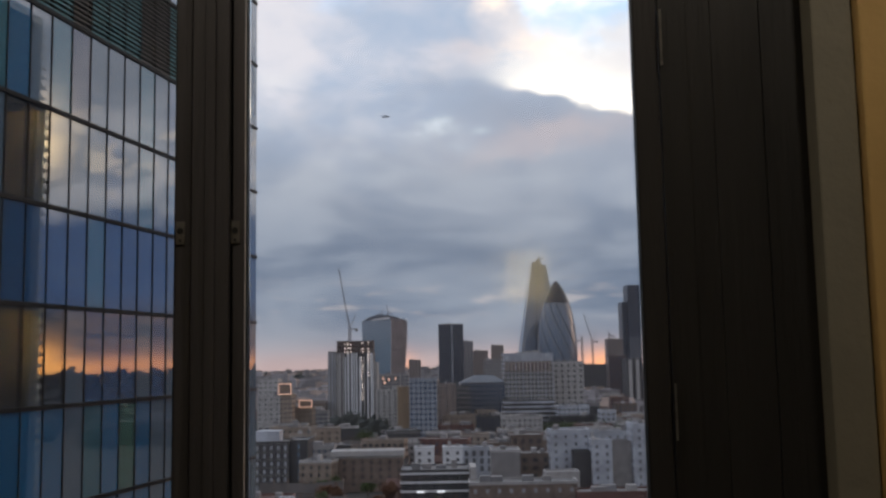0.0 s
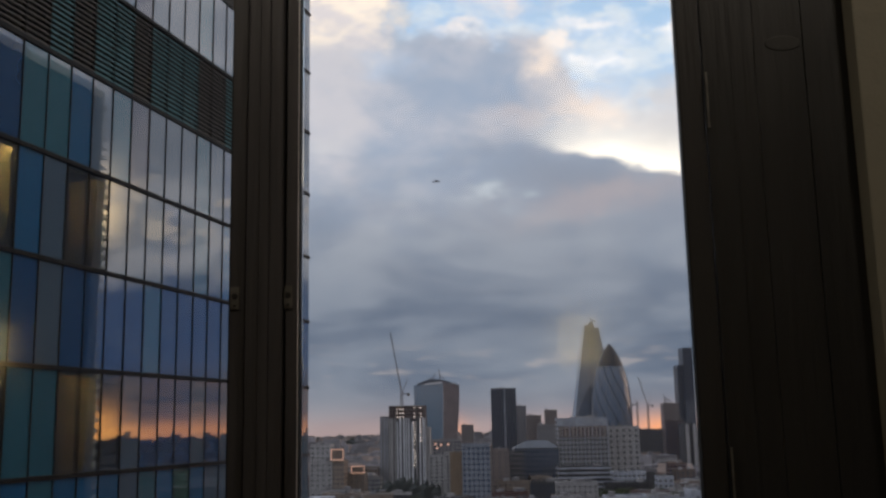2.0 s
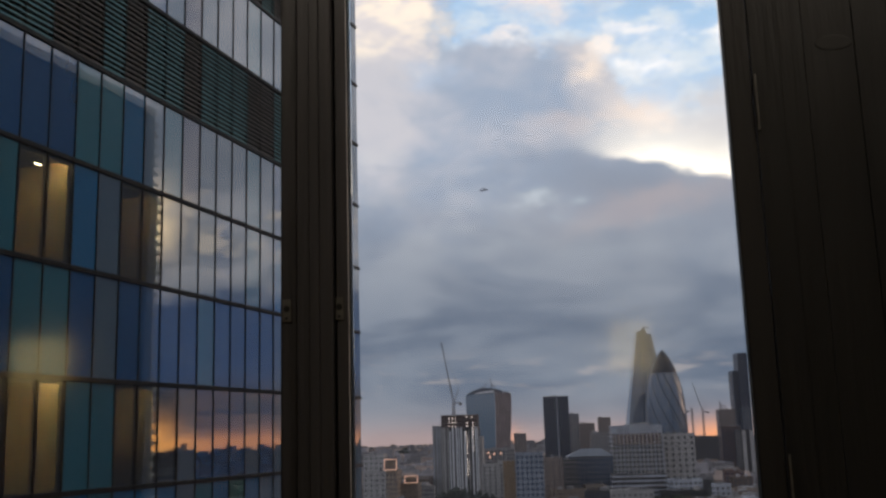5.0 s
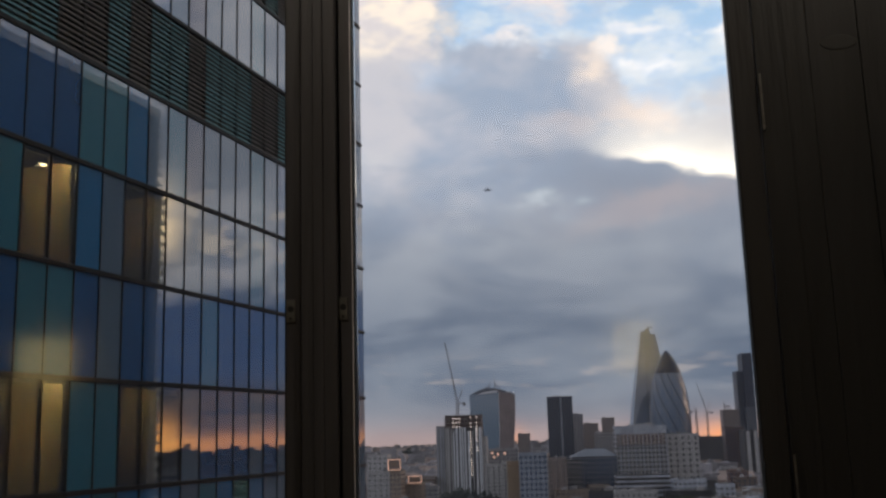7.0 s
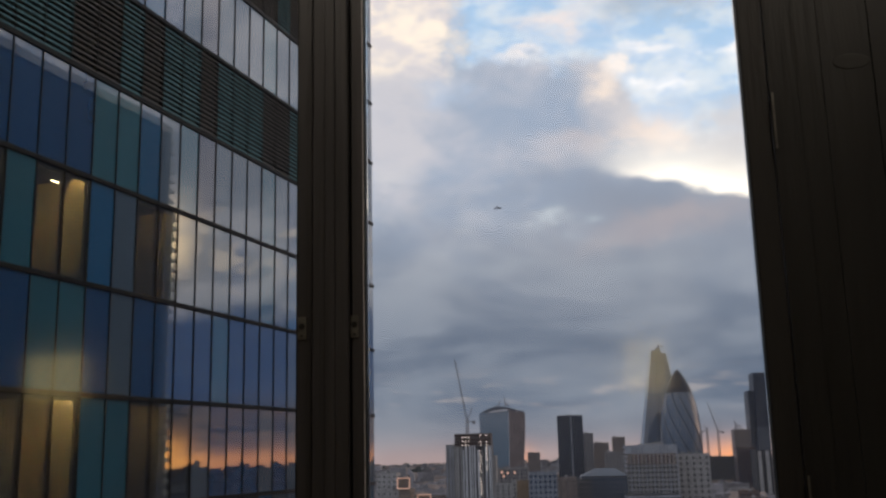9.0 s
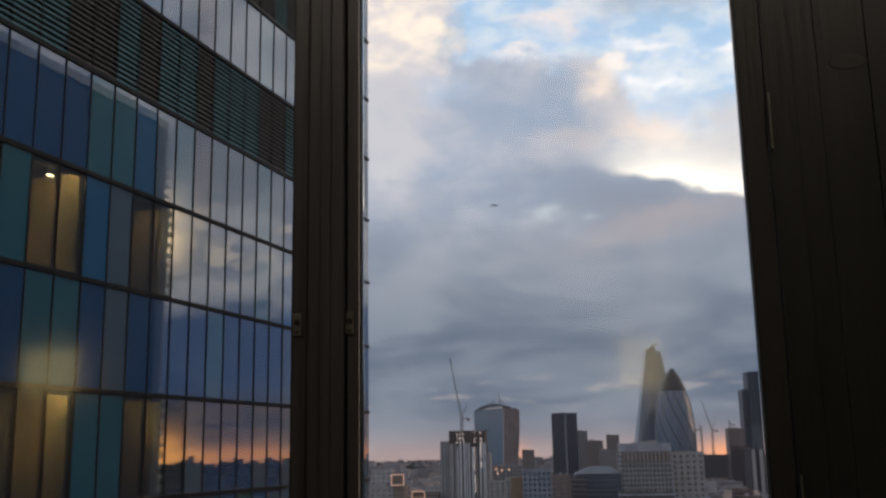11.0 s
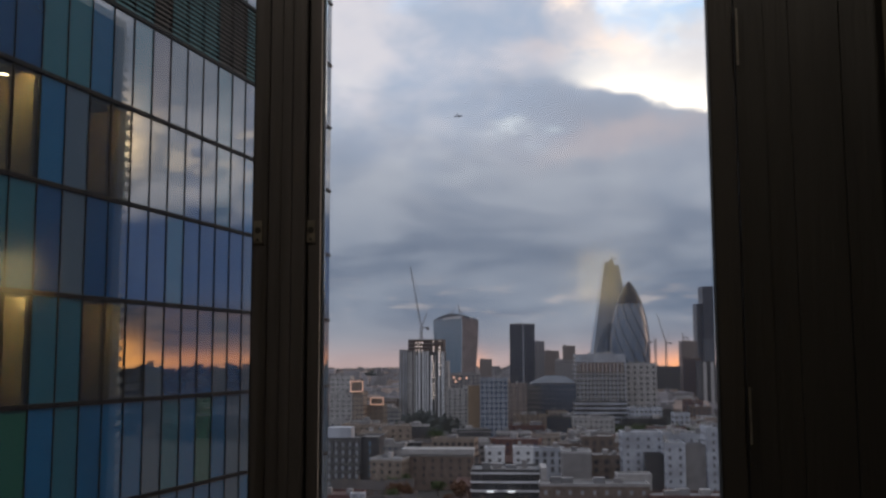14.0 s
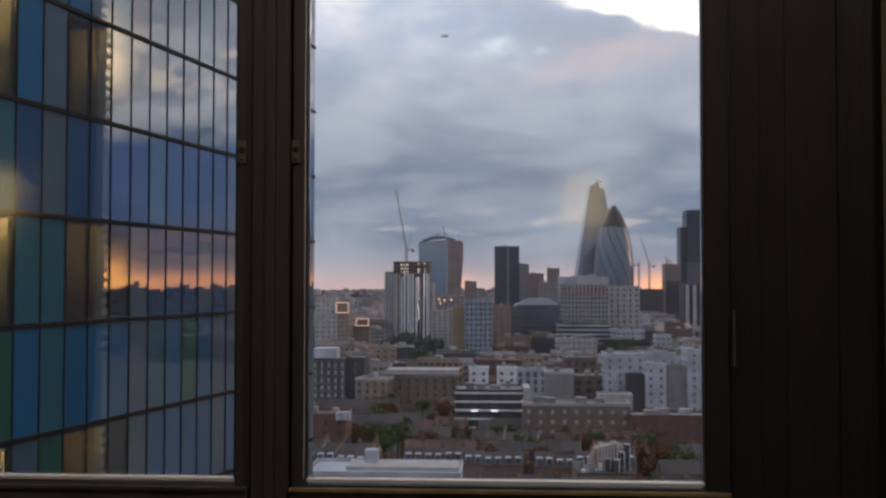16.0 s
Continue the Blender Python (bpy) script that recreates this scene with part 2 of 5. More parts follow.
GLASS = {
    "navy": coated_glass("navy_glass", (0.010, 0.130, 0.335)),
    "blue": coated_glass("blue_glass", (0.018, 0.245, 0.50)),
    "teal": coated_glass("teal_glass", (0.050, 0.265, 0.335)),
    "slate": coated_glass("slate_glass", (0.165, 0.255, 0.33)),
    "green": coated_glass("green_glass", (0.05, 0.25, 0.15)),
    "mauve": coated_glass("mauve_glass", (0.15, 0.11, 0.15)),
    "clear": coated_glass("vision_glass", (0.05, 0.06, 0.06), mirror=0.12, see=0.85),
}
PANE = clear_pane("window_pane")
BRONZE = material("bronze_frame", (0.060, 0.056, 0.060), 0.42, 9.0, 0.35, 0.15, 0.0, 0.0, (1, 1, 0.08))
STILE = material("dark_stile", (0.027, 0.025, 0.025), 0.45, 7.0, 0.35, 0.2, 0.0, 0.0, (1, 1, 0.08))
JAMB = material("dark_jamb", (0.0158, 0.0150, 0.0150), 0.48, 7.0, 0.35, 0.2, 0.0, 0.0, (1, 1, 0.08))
GASKET = material("black_gasket", (0.008, 0.008, 0.008), 0.6, 5.0, 0.2)
# near-white: bead and lamp ring, and skylight painted on the stile edge
EDGE = material("pale_trim_and_lit_edge", (0.80, 0.77, 0.80), 0.45, 6.0, 0.12, 0.05)
KEEPER = material("steel_keeper", (0.17, 0.16, 0.145), 0.4, 40.0, 0.3, 0.1, 0.5)
OVAL_GREY = material("grey_oval_disc", (0.030, 0.029, 0.028), 0.4, 20.0, 0.2)
OCHRE = material("ochre_paint", (0.52, 0.335, 0.125), 0.75, 2.0, 0.10, 0.2)
PLASTER = material("grey_plaster", (0.205, 0.188, 0.145), 0.8, 2.5, 0.12, 0.2)
CEILING = material("ceiling_paint", (0.6, 0.57, 0.5), 0.85, 1.5, 0.08, 0.1)
FLOORING = material("vinyl_floor", (0.16, 0.14, 0.12), 0.5, 3.0, 0.2, 0.05)
LAMP_GLOW = glowing("lamp_shade_glow", (1.0, 0.78, 0.33), 1.0)
TRANSOM = material("dark_transom", (0.024, 0.021, 0.021), 0.6, 2.0, 0.3, 0.0, 0.3)
SLAT_TEAL = material("teal_slat", (0.17, 0.36, 0.37), 0.45, 2.0, 0.25)
SLAT_BROWN = material("brown_slat", (0.17, 0.145, 0.125), 0.5, 2.0, 0.25)
DARK_CORE = material("dark_core", (0.02, 0.02, 0.022), 0.8, 1.0, 0.2)
BLIND = material("beige_blind", (0.38, 0.31, 0.22), 0.85, 3.0, 0.2, 0.1, 0.0, 0.15, (1, 1, 0.05))
ROOM_WALL = material("warm_room_wall", (0.5, 0.37, 0.21), 0.85, 1.5, 0.12)
TUBE = glowing("ceiling_tube", (1.0, 0.72, 0.40), 34.0)
FIN = material("pale_fin", (0.62, 0.58, 0.50), 0.6, 1.0, 0.15)
WING_BLUE = material("wing_blue_panels", (0.012, 0.030, 0.060), 0.45, 0.6, 0.35)
PALE_COLUMN = material("grey_column", (0.13, 0.16, 0.21), 0.5, 1.0, 0.2)
# warm highlight along the right sill, put into the base colour
SILL_GLINT = material("warm_sill_highlight", (0.50, 0.36, 0.17), 0.35, 12.0, 0.2, 0.05, 0.5)


# ---------------------------------------------------------------- mesh helpers
CUBE_FACES = ((0, 3, 2, 1), (4, 5, 6, 7), (0, 1, 5, 4), (1, 2, 6, 5), (2, 3, 7, 6), (3, 0, 4, 7))


class Solid:
    """Collects boxes and simple solids into one mesh."""

    def __init__(self):
        self.v, self.f = [], []

    def hull(self, corners):
        k = len(self.v)
        self.v += [tuple(c) for c in corners]
        self.f += [tuple(k + i for i in face) for face in CUBE_FACES]
        return self

    def box(self, x0, x1, y0, y1, z0, z1):
        return self.hull(((x0, y0, z0), (x1, y0, z0), (x1, y1, z0), (x0, y1, z0), (x0, y0, z1), (x1, y0, z1), (x1, y1, z1), (x0, y1, z1)))

    def prism(self, x0, x1, y0, y1, z0, z1, ridge="x"):
        """A pitched roof over a rectangle."""
        k = len(self.v)
        if ridge == "x":
            ym = (y0 + y1) / 2
            self.v += [(x0, y0, z0), (x1, y0, z0), (x1, y1, z0), (x0, y1, z0), (x0, ym, z1), (x1, ym, z1)]
            self.f += [(k, k + 1, k + 5, k + 4), (k + 2, k + 3, k + 4, k + 5), (k, k + 4, k + 3), (k + 1, k + 2, k + 5), (k, k + 3, k + 2, k + 1)]
        else:
            xm = (x0 + x1) / 2
            self.v += [(x0, y0, z0), (x1, y0, z0), (x1, y1, z0), (x0, y1, z0), (xm, y0, z1), (xm, y1, z1)]
            self.f += [(k, k + 4, k + 5, k + 3), (k + 1, k + 2, k + 5, k + 4), (k, k + 1, k + 4), (k + 2, k + 3, k + 5), (k, k + 3, k + 2, k + 1)]
        return self

    def tube(self, a, b, r0, r1=None, n=8):
        r1 = r0 if r1 is None else r1
        a, b = Vector(a), Vector(b)
        turn = (b - a).to_track_quat("Z", "Y").to_matrix()
        k = len(self.v)
        for end, r in ((a, r0), (b, r1)):
            for i in range(n):
                t = 2 * math.pi * i / n
                self.v.append(tuple(end + turn @ Vector((r * math.cos(t), r * math.sin(t), 0))))
        self.f += [(k + i, k + (i + 1) % n, k + n + (i + 1) % n, k + n + i) for i in range(n)]
        self.f += [tuple(k + n - 1 - i for i in range(n)), tuple(k + n + i for i in range(n))]
        return self

    def mesh(self, name, mat, bevel=0.0):
        me = bpy.data.meshes.new(name)
        me.from_pydata(self.v, [], self.f)
        if bevel:
            bm = bmesh.new()
            bm.from_mesh(me)
            bmesh.ops.bevel(bm, geom=bm.edges[:], offset=bevel, segments=2, affect="EDGES", profile=0.6)
            bm.to_mesh(me)
            bm.free()
        me.materials.append(mat)
        me.update()
        return me


def part(name, solid, mat, parent=None, label="", bevel=0.0, m=None):
    ob = new(name, solid if isinstance(solid, bpy.types.Mesh) else solid.mesh(name, mat, bevel))
    ob.parent = parent
    if m is not None:
        ob.matrix_basis = m
    return tagged(ob, label)


def thing(name, label, category, x=0, y=0, z=0, turn=0, group="", kind=""):
    ob = new(name)
    ob.matrix_basis = pose(x, y, z, 0, 0, turn)
    return tagged(ob, label, category, group, kind)


def setting(name, solid, mat, label="", bevel=0.0):
    return tagged(part(name, solid, mat, None, label, bevel), category=name.split("_")[0], kind="structure")


# ---------------------------------------------------------------- the room behind the glass
Z_SILL = 54.64
X_PANE = (-0.351, 0.362)
WIN = 1.80  # inner face of the window frame
s = Solid().box(-1.75, 0.70, WIN + 0.02, WIN + 0.32, 53.4, Z_SILL - 0.09)
s.box(-1.75, 0.70, WIN + 0.02, WIN + 0.32, 56.45, 56.9)
s.box(-4.6, -1.40, WIN + 0.02, WIN + 0.32, 53.4, 56.9)
setting("wall_north", s, PLASTER)
setting("wall_reveal", Solid().box(0.674, 0.7485, WIN - 0.05, WIN + 0.32, 53.4, 56.9), PLASTER, bevel=0.004)
setting("wall_pier", Solid().box(0.751, 3.2, WIN - 0.07, WIN + 0.32, 53.4, 56.9), OCHRE, bevel=0.006)
setting("wall_east", Solid().box(3.2, 3.4, -3.2, WIN + 0.32, 53.4, 56.9), CEILING)
setting("wall_west", Solid().box(-4.8, -4.6, -3.2, WIN + 0.32, 53.4, 56.9), CEILING)
setting("wall_south", Solid().box(-4.8, 3.4, -3.4, -3.2, 53.4, 56.9), CEILING)
setting("floor", Solid().box(-4.8, 3.4, -3.4, WIN + 0.32, 53.2, 53.4), FLOORING)
setting("ceiling", Solid().box(-4.8, 3.4, -3.4, WIN + 0.32, 56.9, 57.1), CEILING)


base = Solid().box(-4.8, 3.4, -3.4, WIN + 0.32, 0, 53.2)
base.box(-4.8, 3.4, -3.4, WIN + 0.32, 57.1, 66.0)
setting("wall_own_block", base, CEILING)


def window_frame():
    """Two bronze casements side by side, with mullion, rails, panes, keepers and hinges."""
    w = thing("window_1", "dark bronze double casement window with clear panes", "window", kind="structure")
    # mullion between the two casements, with its grooves
    part("mullion", Solid().box(-0.4495, -0.3815, WIN - 0.012, WIN + 0.10, Z_SILL - 0.09, 56.45), BRONZE, w, bevel=0.004)
    part("mullion_bead", Solid().box(-0.425, -0.406, WIN - 0.0145, WIN - 0.0125, Z_SILL - 0.09, 56.45), BRONZE, w, bevel=0.002)
    for x0, x1 in ((-0.4525, -0.4500), (-0.3810, -0.3785)):
        part("groove", Solid().box(x0, x1, WIN + 0.006, WIN + 0.06, Z_SILL - 0.09, 56.45), GASKET, w)
    for name, x0, x1 in (("left", -1.27, -0.482), ("right", X_PANE[0], X_PANE[1])):
        leaf = new("casement")
        leaf.parent = w
        inner = -0.378 if name == "right" else -0.4528
        a, b = (inner, x0) if name == "right" else (x1, inner)
        part("stile", Solid().box(a, b, WIN, WIN + 0.028, Z_SILL - 0.05, 56.44), BRONZE, leaf, bevel=0.003)
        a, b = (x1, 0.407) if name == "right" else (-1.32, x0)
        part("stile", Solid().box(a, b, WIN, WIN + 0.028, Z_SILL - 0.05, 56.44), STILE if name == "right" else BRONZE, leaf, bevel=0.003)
        part("rail", Solid().box(x0, x1, WIN, WIN + 0.07, Z_SILL - 0.05, Z_SILL - 0.008), BRONZE, leaf, bevel=0.003)
        part("rail", Solid().box(x0, x1, WIN, WIN + 0.07, 56.38, 56.44), BRONZE, leaf, bevel=0.003)
        part("glazing_bead", Solid().box(x0, x1, WIN + 0.004, WIN + 0.026, Z_SILL - 0.0045, Z_SILL + 0.0015), EDGE, leaf, "pale glazing bead", 0.001)
        ends = (x0, x1)
        for i, xe in enumerate(ends):
            c0, c1 = (xe - 0.0018, xe + 0.0004) if i == 0 else (xe - 0.0004, xe + 0.0018)
            part("gasket", Solid().box(c0, c1, WIN - 0.0014, WIN + 0.027, Z_SILL + 0.002, 56.38), GASKET, leaf)
            if i == 0 and name == "right":
                # thin pale strip paints the skylit inner face of the stile
                part("lit_stile_edge", Solid().box(xe - 0.0036, xe - 0.0019, WIN - 0.0020, WIN + 0.010, Z_SILL + 0.002, 56.38), EDGE, leaf, "pale strip painted as the lit edge of the stile")
        pane = part("pane", Solid().box(x0 + 0.001, x1 - 0.001, WIN + 0.020, WIN + 0.026, Z_SILL, 56.40), PANE, leaf, "clear glass pane")
        pane.visible_shadow = False
        # keeper plate with its dark slot and screw
        xk = -0.372 if name == "right" else -0.471
        zk = 55.235
        plate = part("keeper", Solid().box(xk - 0.0085, xk + 0.0085, WIN - 0.003, WIN - 0.0003, zk - 0.021, zk + 0.021), KEEPER, leaf, "small steel keeper plate", 0.001)
        part("slot", Solid().tube((xk, WIN - 0.0042, zk + 0.003), (xk, WIN - 0.0031, zk + 0.003), 0.0058, n=12), GASKET, plate)
        part("screw", Solid().tube((xk, WIN - 0.0045, zk - 0.0145), (xk, WIN - 0.0031, zk - 0.0145), 0.0028, n=10), JAMB, plate)
    # sill boards below each leaf, nearer the room
    part("sill", Solid().box(-0.3765, 0.402, WIN - 0.020, WIN - 0.001, Z_SILL - 0.052, Z_SILL - 0.011), BRONZE, w, bevel=0.003)
    part("sill", Solid().box(-1.32, -0.4545, WIN - 0.020, WIN - 0.001, Z_SILL - 0.052, Z_SILL - 0.011), BRONZE, w, bevel=0.003)
    # right nose carries the painted warm highlight, left one is plain bronze
    part("sill_nose", Solid().box(-0.3765, 0.402, WIN - 0.0235, WIN - 0.0205, Z_SILL - 0.0165, Z_SILL - 0.0095), SILL_GLINT, w, "sill nose coloured as a warm highlight", 0.001)
    part("sill_nose", Solid().box(-1.32, -0.4545, WIN - 0.0235, WIN - 0.0205, Z_SILL - 0.0165, Z_SILL - 0.0095), BRONZE, w, bevel=0.001)
    part("bottom_frame", Solid().box(-1.40, 0.674, WIN - 0.004, WIN + 0.12, Z_SILL - 0.10, Z_SILL - 0.053), BRONZE, w, bevel=0.003)
    part("top_frame", Solid().box(-1.40, 0.674, WIN - 0.002, WIN + 0.12, 56.442, 56.52), BRONZE, w, bevel=0.003)
    part("side_frame", Solid().box(-1.40, -1.323, WIN - 0.004, WIN + 0.12, Z_SILL - 0.10, 56.44), BRONZE, w, bevel=0.003)
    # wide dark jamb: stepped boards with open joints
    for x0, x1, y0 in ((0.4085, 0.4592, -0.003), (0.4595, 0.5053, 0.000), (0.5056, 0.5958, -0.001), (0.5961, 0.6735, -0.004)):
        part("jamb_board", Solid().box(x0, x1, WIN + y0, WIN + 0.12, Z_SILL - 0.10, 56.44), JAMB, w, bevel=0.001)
    # flat oval disc on the third jamb board, a little paler than the board
    boss = Solid().tube((0, -0.0012, 0), (0, 0.0, 0), 0.031, 0.034, 28)
    part("oval_disc", boss, OVAL_GREY, w, "small flat grey oval disc", m=Matrix.Translation((0.559, WIN - 0.001, 55.690)) @ Matrix.Diagonal((1, 1, 0.45, 1)))
    for z0, z1 in ((54.85, 54.95), (55.53, 55.636)):
        h = part("hinge", Solid().tube((0.4115, WIN - 0.009, z0), (0.4115, WIN - 0.009, z1), 0.0022, n=10), KEEPER, w, "slim steel hinge barrel")
        part("hinge_leaf", Solid().box(0.4115, 0.418, WIN - 0.0095, WIN - 0.0065, z0 + 0.004, z1 - 0.004), JAMB, h)


window_frame()


def wall_lamp(x, z, w, h):
    """A lamp with a warm fabric shade on the rear wall."""
    lamp = thing("wall_lamp", "lit wall lamp with a warm yellow shade", "lamp", x, -3.2, z, group="wall lamps")
    part("back_plate", Solid().box(-0.05, 0.05, 0.0, 0.015, -0.08, 0.08), KEEPER, lamp, bevel=0.004)
    part("arm", Solid().tube((0, 0.012, 0), (0, 0.06, 0), 0.008), KEEPER, lamp)
    part("shade", Solid().box(-w / 2, w / 2, 0.05, 0.16, -h / 2, h / 2), LAMP_GLOW, lamp, "glowing yellow shade", 0.02)
    return lamp


wall_lamp(0.58, 55.545, 0.27, 0.32)
wall_lamp(-3.55, 55.60, 0.36, 0.30)


def downlight(x, y):
    """A round ceiling lamp: trim ring, lens and the light it gives."""
    d = thing("ceiling_downlight", "round lit recessed ceiling lamp", "lamp", x, y, 56.9, group="ceiling lamps")
    part("trim_ring", Solid().tube((0, 0, -0.012), (0, 0, 0.0), 0.13, 0.14, 24), EDGE, d)
    part("lens", Solid().tube((0, 0, -0.016), (0, 0, -0.0121), 0.10, 0.10, 24), LAMP_GLOW, d)
    light = new("downlight_lamp", bpy.data.lights.new("downlight_lamp", "AREA"))
    light.data.shape, light.data.size, light.data.energy, light.data.color = "DISK", 0.2, 6.0, (1.0, 0.90, 0.78)
    light.matrix_basis = Matrix.Translation((0, 0, -0.02))
    light.parent = d


downlight(-0.9, 0.9)
downlight(1.0, 0.9)


# ---------------------------------------------------------------- the glass-clad block next door
# local frame: x along the facade, y into the building, z up from the ground
S0, BAY, ROW, Z_TOP = 14.08, 0.752, 2.10, 62.539
TURN = 78.0  # the facade runs twelve degrees off the view line
J0, J1 = -9, 21
R0, R1 = -4, 8
tower = thing("glass_clad_tower", "hospital block clad in blue, teal and grey glass panels", "building",
              -12.3675 * math.cos(radians(12)), 12.3675 * math.sin(radians(12)), 0, TURN)
XA, XB = S0 + J0 * BAY, S0 + J1 * BAY
ROOMS = {(1, 0), (1, 1), (1, 4), (1, 5), (3, -1), (3, 0), (3, 1), (3, 4), (3, 5), (3, 6), (5, 4), (5, 5), (5, 6), (5, 1), (1, -3), (1, -2), (3, -2)}
core = Solid().box(XA, XB - 0.03, 3.2, 14.0, 0, 71.0)
core.box(XA, XB - 0.03, 0.10, 3.2, 0, Z_TOP - 8 * ROW)
for k in (-4, -3, -2, -1, 0, 2, 4, 6, 7):
    core.box(XA, XB - 0.03, 0.10, 3.2, Z_TOP - (k + 1) * ROW + 0.02, Z_TOP - k * ROW - 0.02)
part("core", core, DARK_CORE, tower, "dark structural core")
part("roof", Solid().box(XA, XB, 0.0, 14.0, 71.0, 71.4), TRANSOM, tower)

COLOUR = {-2: {6: "slate", 7: "mauve", 8: "slate", 9: "slate", 10: "slate", 11: "teal", 12: "slate", 13: "slate"},
          0: {-1: "navy", 0: "navy", 1: "navy", 2: "teal", 3: "teal", 4: "blue", 5: "slate", 6: "teal", 7: "mauve", 8: "slate", 9: "slate", 10: "slate", 11: "teal", 12: "slate"},
          1: {-1: "teal", 2: "blue", 3: "slate", 6: "slate", 7: "slate", 8: "slate", 9: "navy", 10: "slate", 11: "teal", 12: "slate"},
          2: {-1: "navy", 0: "teal", 1: "teal", 2: "navy", 3: "slate", 4: "navy", 5: "navy", 6: "navy", 7: "navy", 8: "teal", 9: "navy", 10: "navy", 11: "navy", 12: "navy"},
          3: {2: "teal", 3: "teal", 7: "slate", 8: "navy", 9: "navy", 10: "navy", 11: "slate", 12: "navy"},
          4: {0: "blue", 1: "green", 2: "blue", 3: "teal", 4: "blue", 5: "blue", 6: "blue", 7: "slate", 8: "teal", 9: "blue", 10: "green", 11: "blue", 12: "slate", 13: "slate"},
          5: {2: "slate", 3: "green", 7: "slate", 8: "blue", 9: "blue", 10: "blue", 11: "blue", 12: "slate", 13: "blue"}}
rnd = random.Random(7)
panel_mesh = {}
W, H = BAY - 0.020, ROW - 0.10
for key, mat in GLASS.items():
    panel_mesh[key] = Solid().box(-W / 2, W / 2, 0, 0.03, -H / 2, H / 2).mesh("glass_panel", mat)


def louvre(mat):
    s = Solid()
    for i in range(17):
        z = -H / 2 + (i + 0.5) * H / 17
        s.hull(((-W / 2, 0.0, z - 0.045), (W / 2, 0.0, z - 0.045), (W / 2, 0.06, z + 0.020), (-W / 2, 0.06, z + 0.020),
                (-W / 2, 0.0, z - 0.018), (W / 2, 0.0, z - 0.018), (W / 2, 0.06, z + 0.044), (-W / 2, 0.06, z + 0.044)))
    return s.mesh("slats", mat)


slat_mesh = {"teal": louvre(SLAT_TEAL), "brown": louvre(SLAT_BROWN)}
LOUVRES = {-1: "teal", 0: "teal", 1: "brown", 2: "brown", 3: "teal", 4: "brown", 5: "teal", 6: "teal", 7: "brown", 8: "teal", 9: "teal", 10: "teal", 11: "brown", 12: "brown"}
for k in range(R0, R1):
    zc = Z_TOP - (k + 0.5) * ROW
    for j in range(J0, J1):
        x = S0 + (j + 0.5) * BAY
        tilt = pose(0, 0, 0, rnd.uniform(-0.12, 0.12), 0, rnd.uniform(-0.10, 0.10))
        if k in (-1, -3) and j < 19:
            tone = LOUVRES.get(j, rnd.choice(("teal", "teal", "brown"))) if k == -1 else rnd.choice(("teal", "brown"))
            part("louvre_panel", slat_mesh[tone], None, tower, m=Matrix.Translation((x, 0.0, zc)))
            continue
        if (k, j) in ROOMS:
            key = "clear"
        else:
            key = COLOUR.get(k, {}).get(j) or rnd.choice(("slate",) if j > 13 else ("navy", "blue", "slate", "slate", "slate") if j > 6 else ("navy", "blue", "blue", "teal", "slate", "navy"))
        part("glass_panel", panel_mesh[key], None, tower, m=Matrix.Translation((x, 0.02, zc)) @ tilt)
post = Solid().box(-0.008, 0.008, -0.004, 0.10, -H / 2, H / 2).mesh("glazing_bar", TRANSOM)
for k in range(R0, R1):
    for j in range(J0, J1):
        part("glazing_bar", post, None, tower, m=Matrix.Translation((S0 + j * BAY, 0.0, Z_TOP - (k + 0.5) * ROW)))
rail = Solid().box(XA, XB, -0.018, 0.10, -0.05, 0.05).mesh("transom", TRANSOM, 0.01)
for k in range(R0, R1 + 1):
    part("transom", rail, None, tower, m=Matrix.Translation((0, 0, Z_TOP - k * ROW)))
low = Solid().box(XA, XB, 0.0, 0.1, 0, Z_TOP - R1 * ROW - 0.06)
part("lower_cladding", low, GLASS["blue"], tower, "blue glass cladding below")
part("end_wall", Solid().box(XB - 0.028, XB - 0.004, 0.102, 14.0, 0, 71.0), TRANSOM, tower)

# rooms behind the clear panels: side walls, blinds, added hidden tubes, one visible tube
blind = Solid()
for i in range(7):
    x = -W / 2 + (i + 0.5) * W / 7
    blind.hull(((x - 0.05, 0.0, -H / 2), (x + 0.04, 0.02, -H / 2), (x + 0.04, 0.026, -H / 2), (x - 0.05, 0.006, -H / 2),
                (x - 0.05, 0.0, H / 2), (x + 0.04, 0.02, H / 2), (x + 0.04, 0.026, H / 2), (x - 0.05, 0.006, H / 2)))
blind_mesh = blind.mesh("blind", BLIND)
for k, j in sorted(ROOMS):
    if k in (3, 5) or j in (4, 5):
        part("blind", blind_mesh, None, tower, m=Matrix.Translation((S0 + (j + 0.5) * BAY, 1.35, Z_TOP - (k + 0.5) * ROW)))
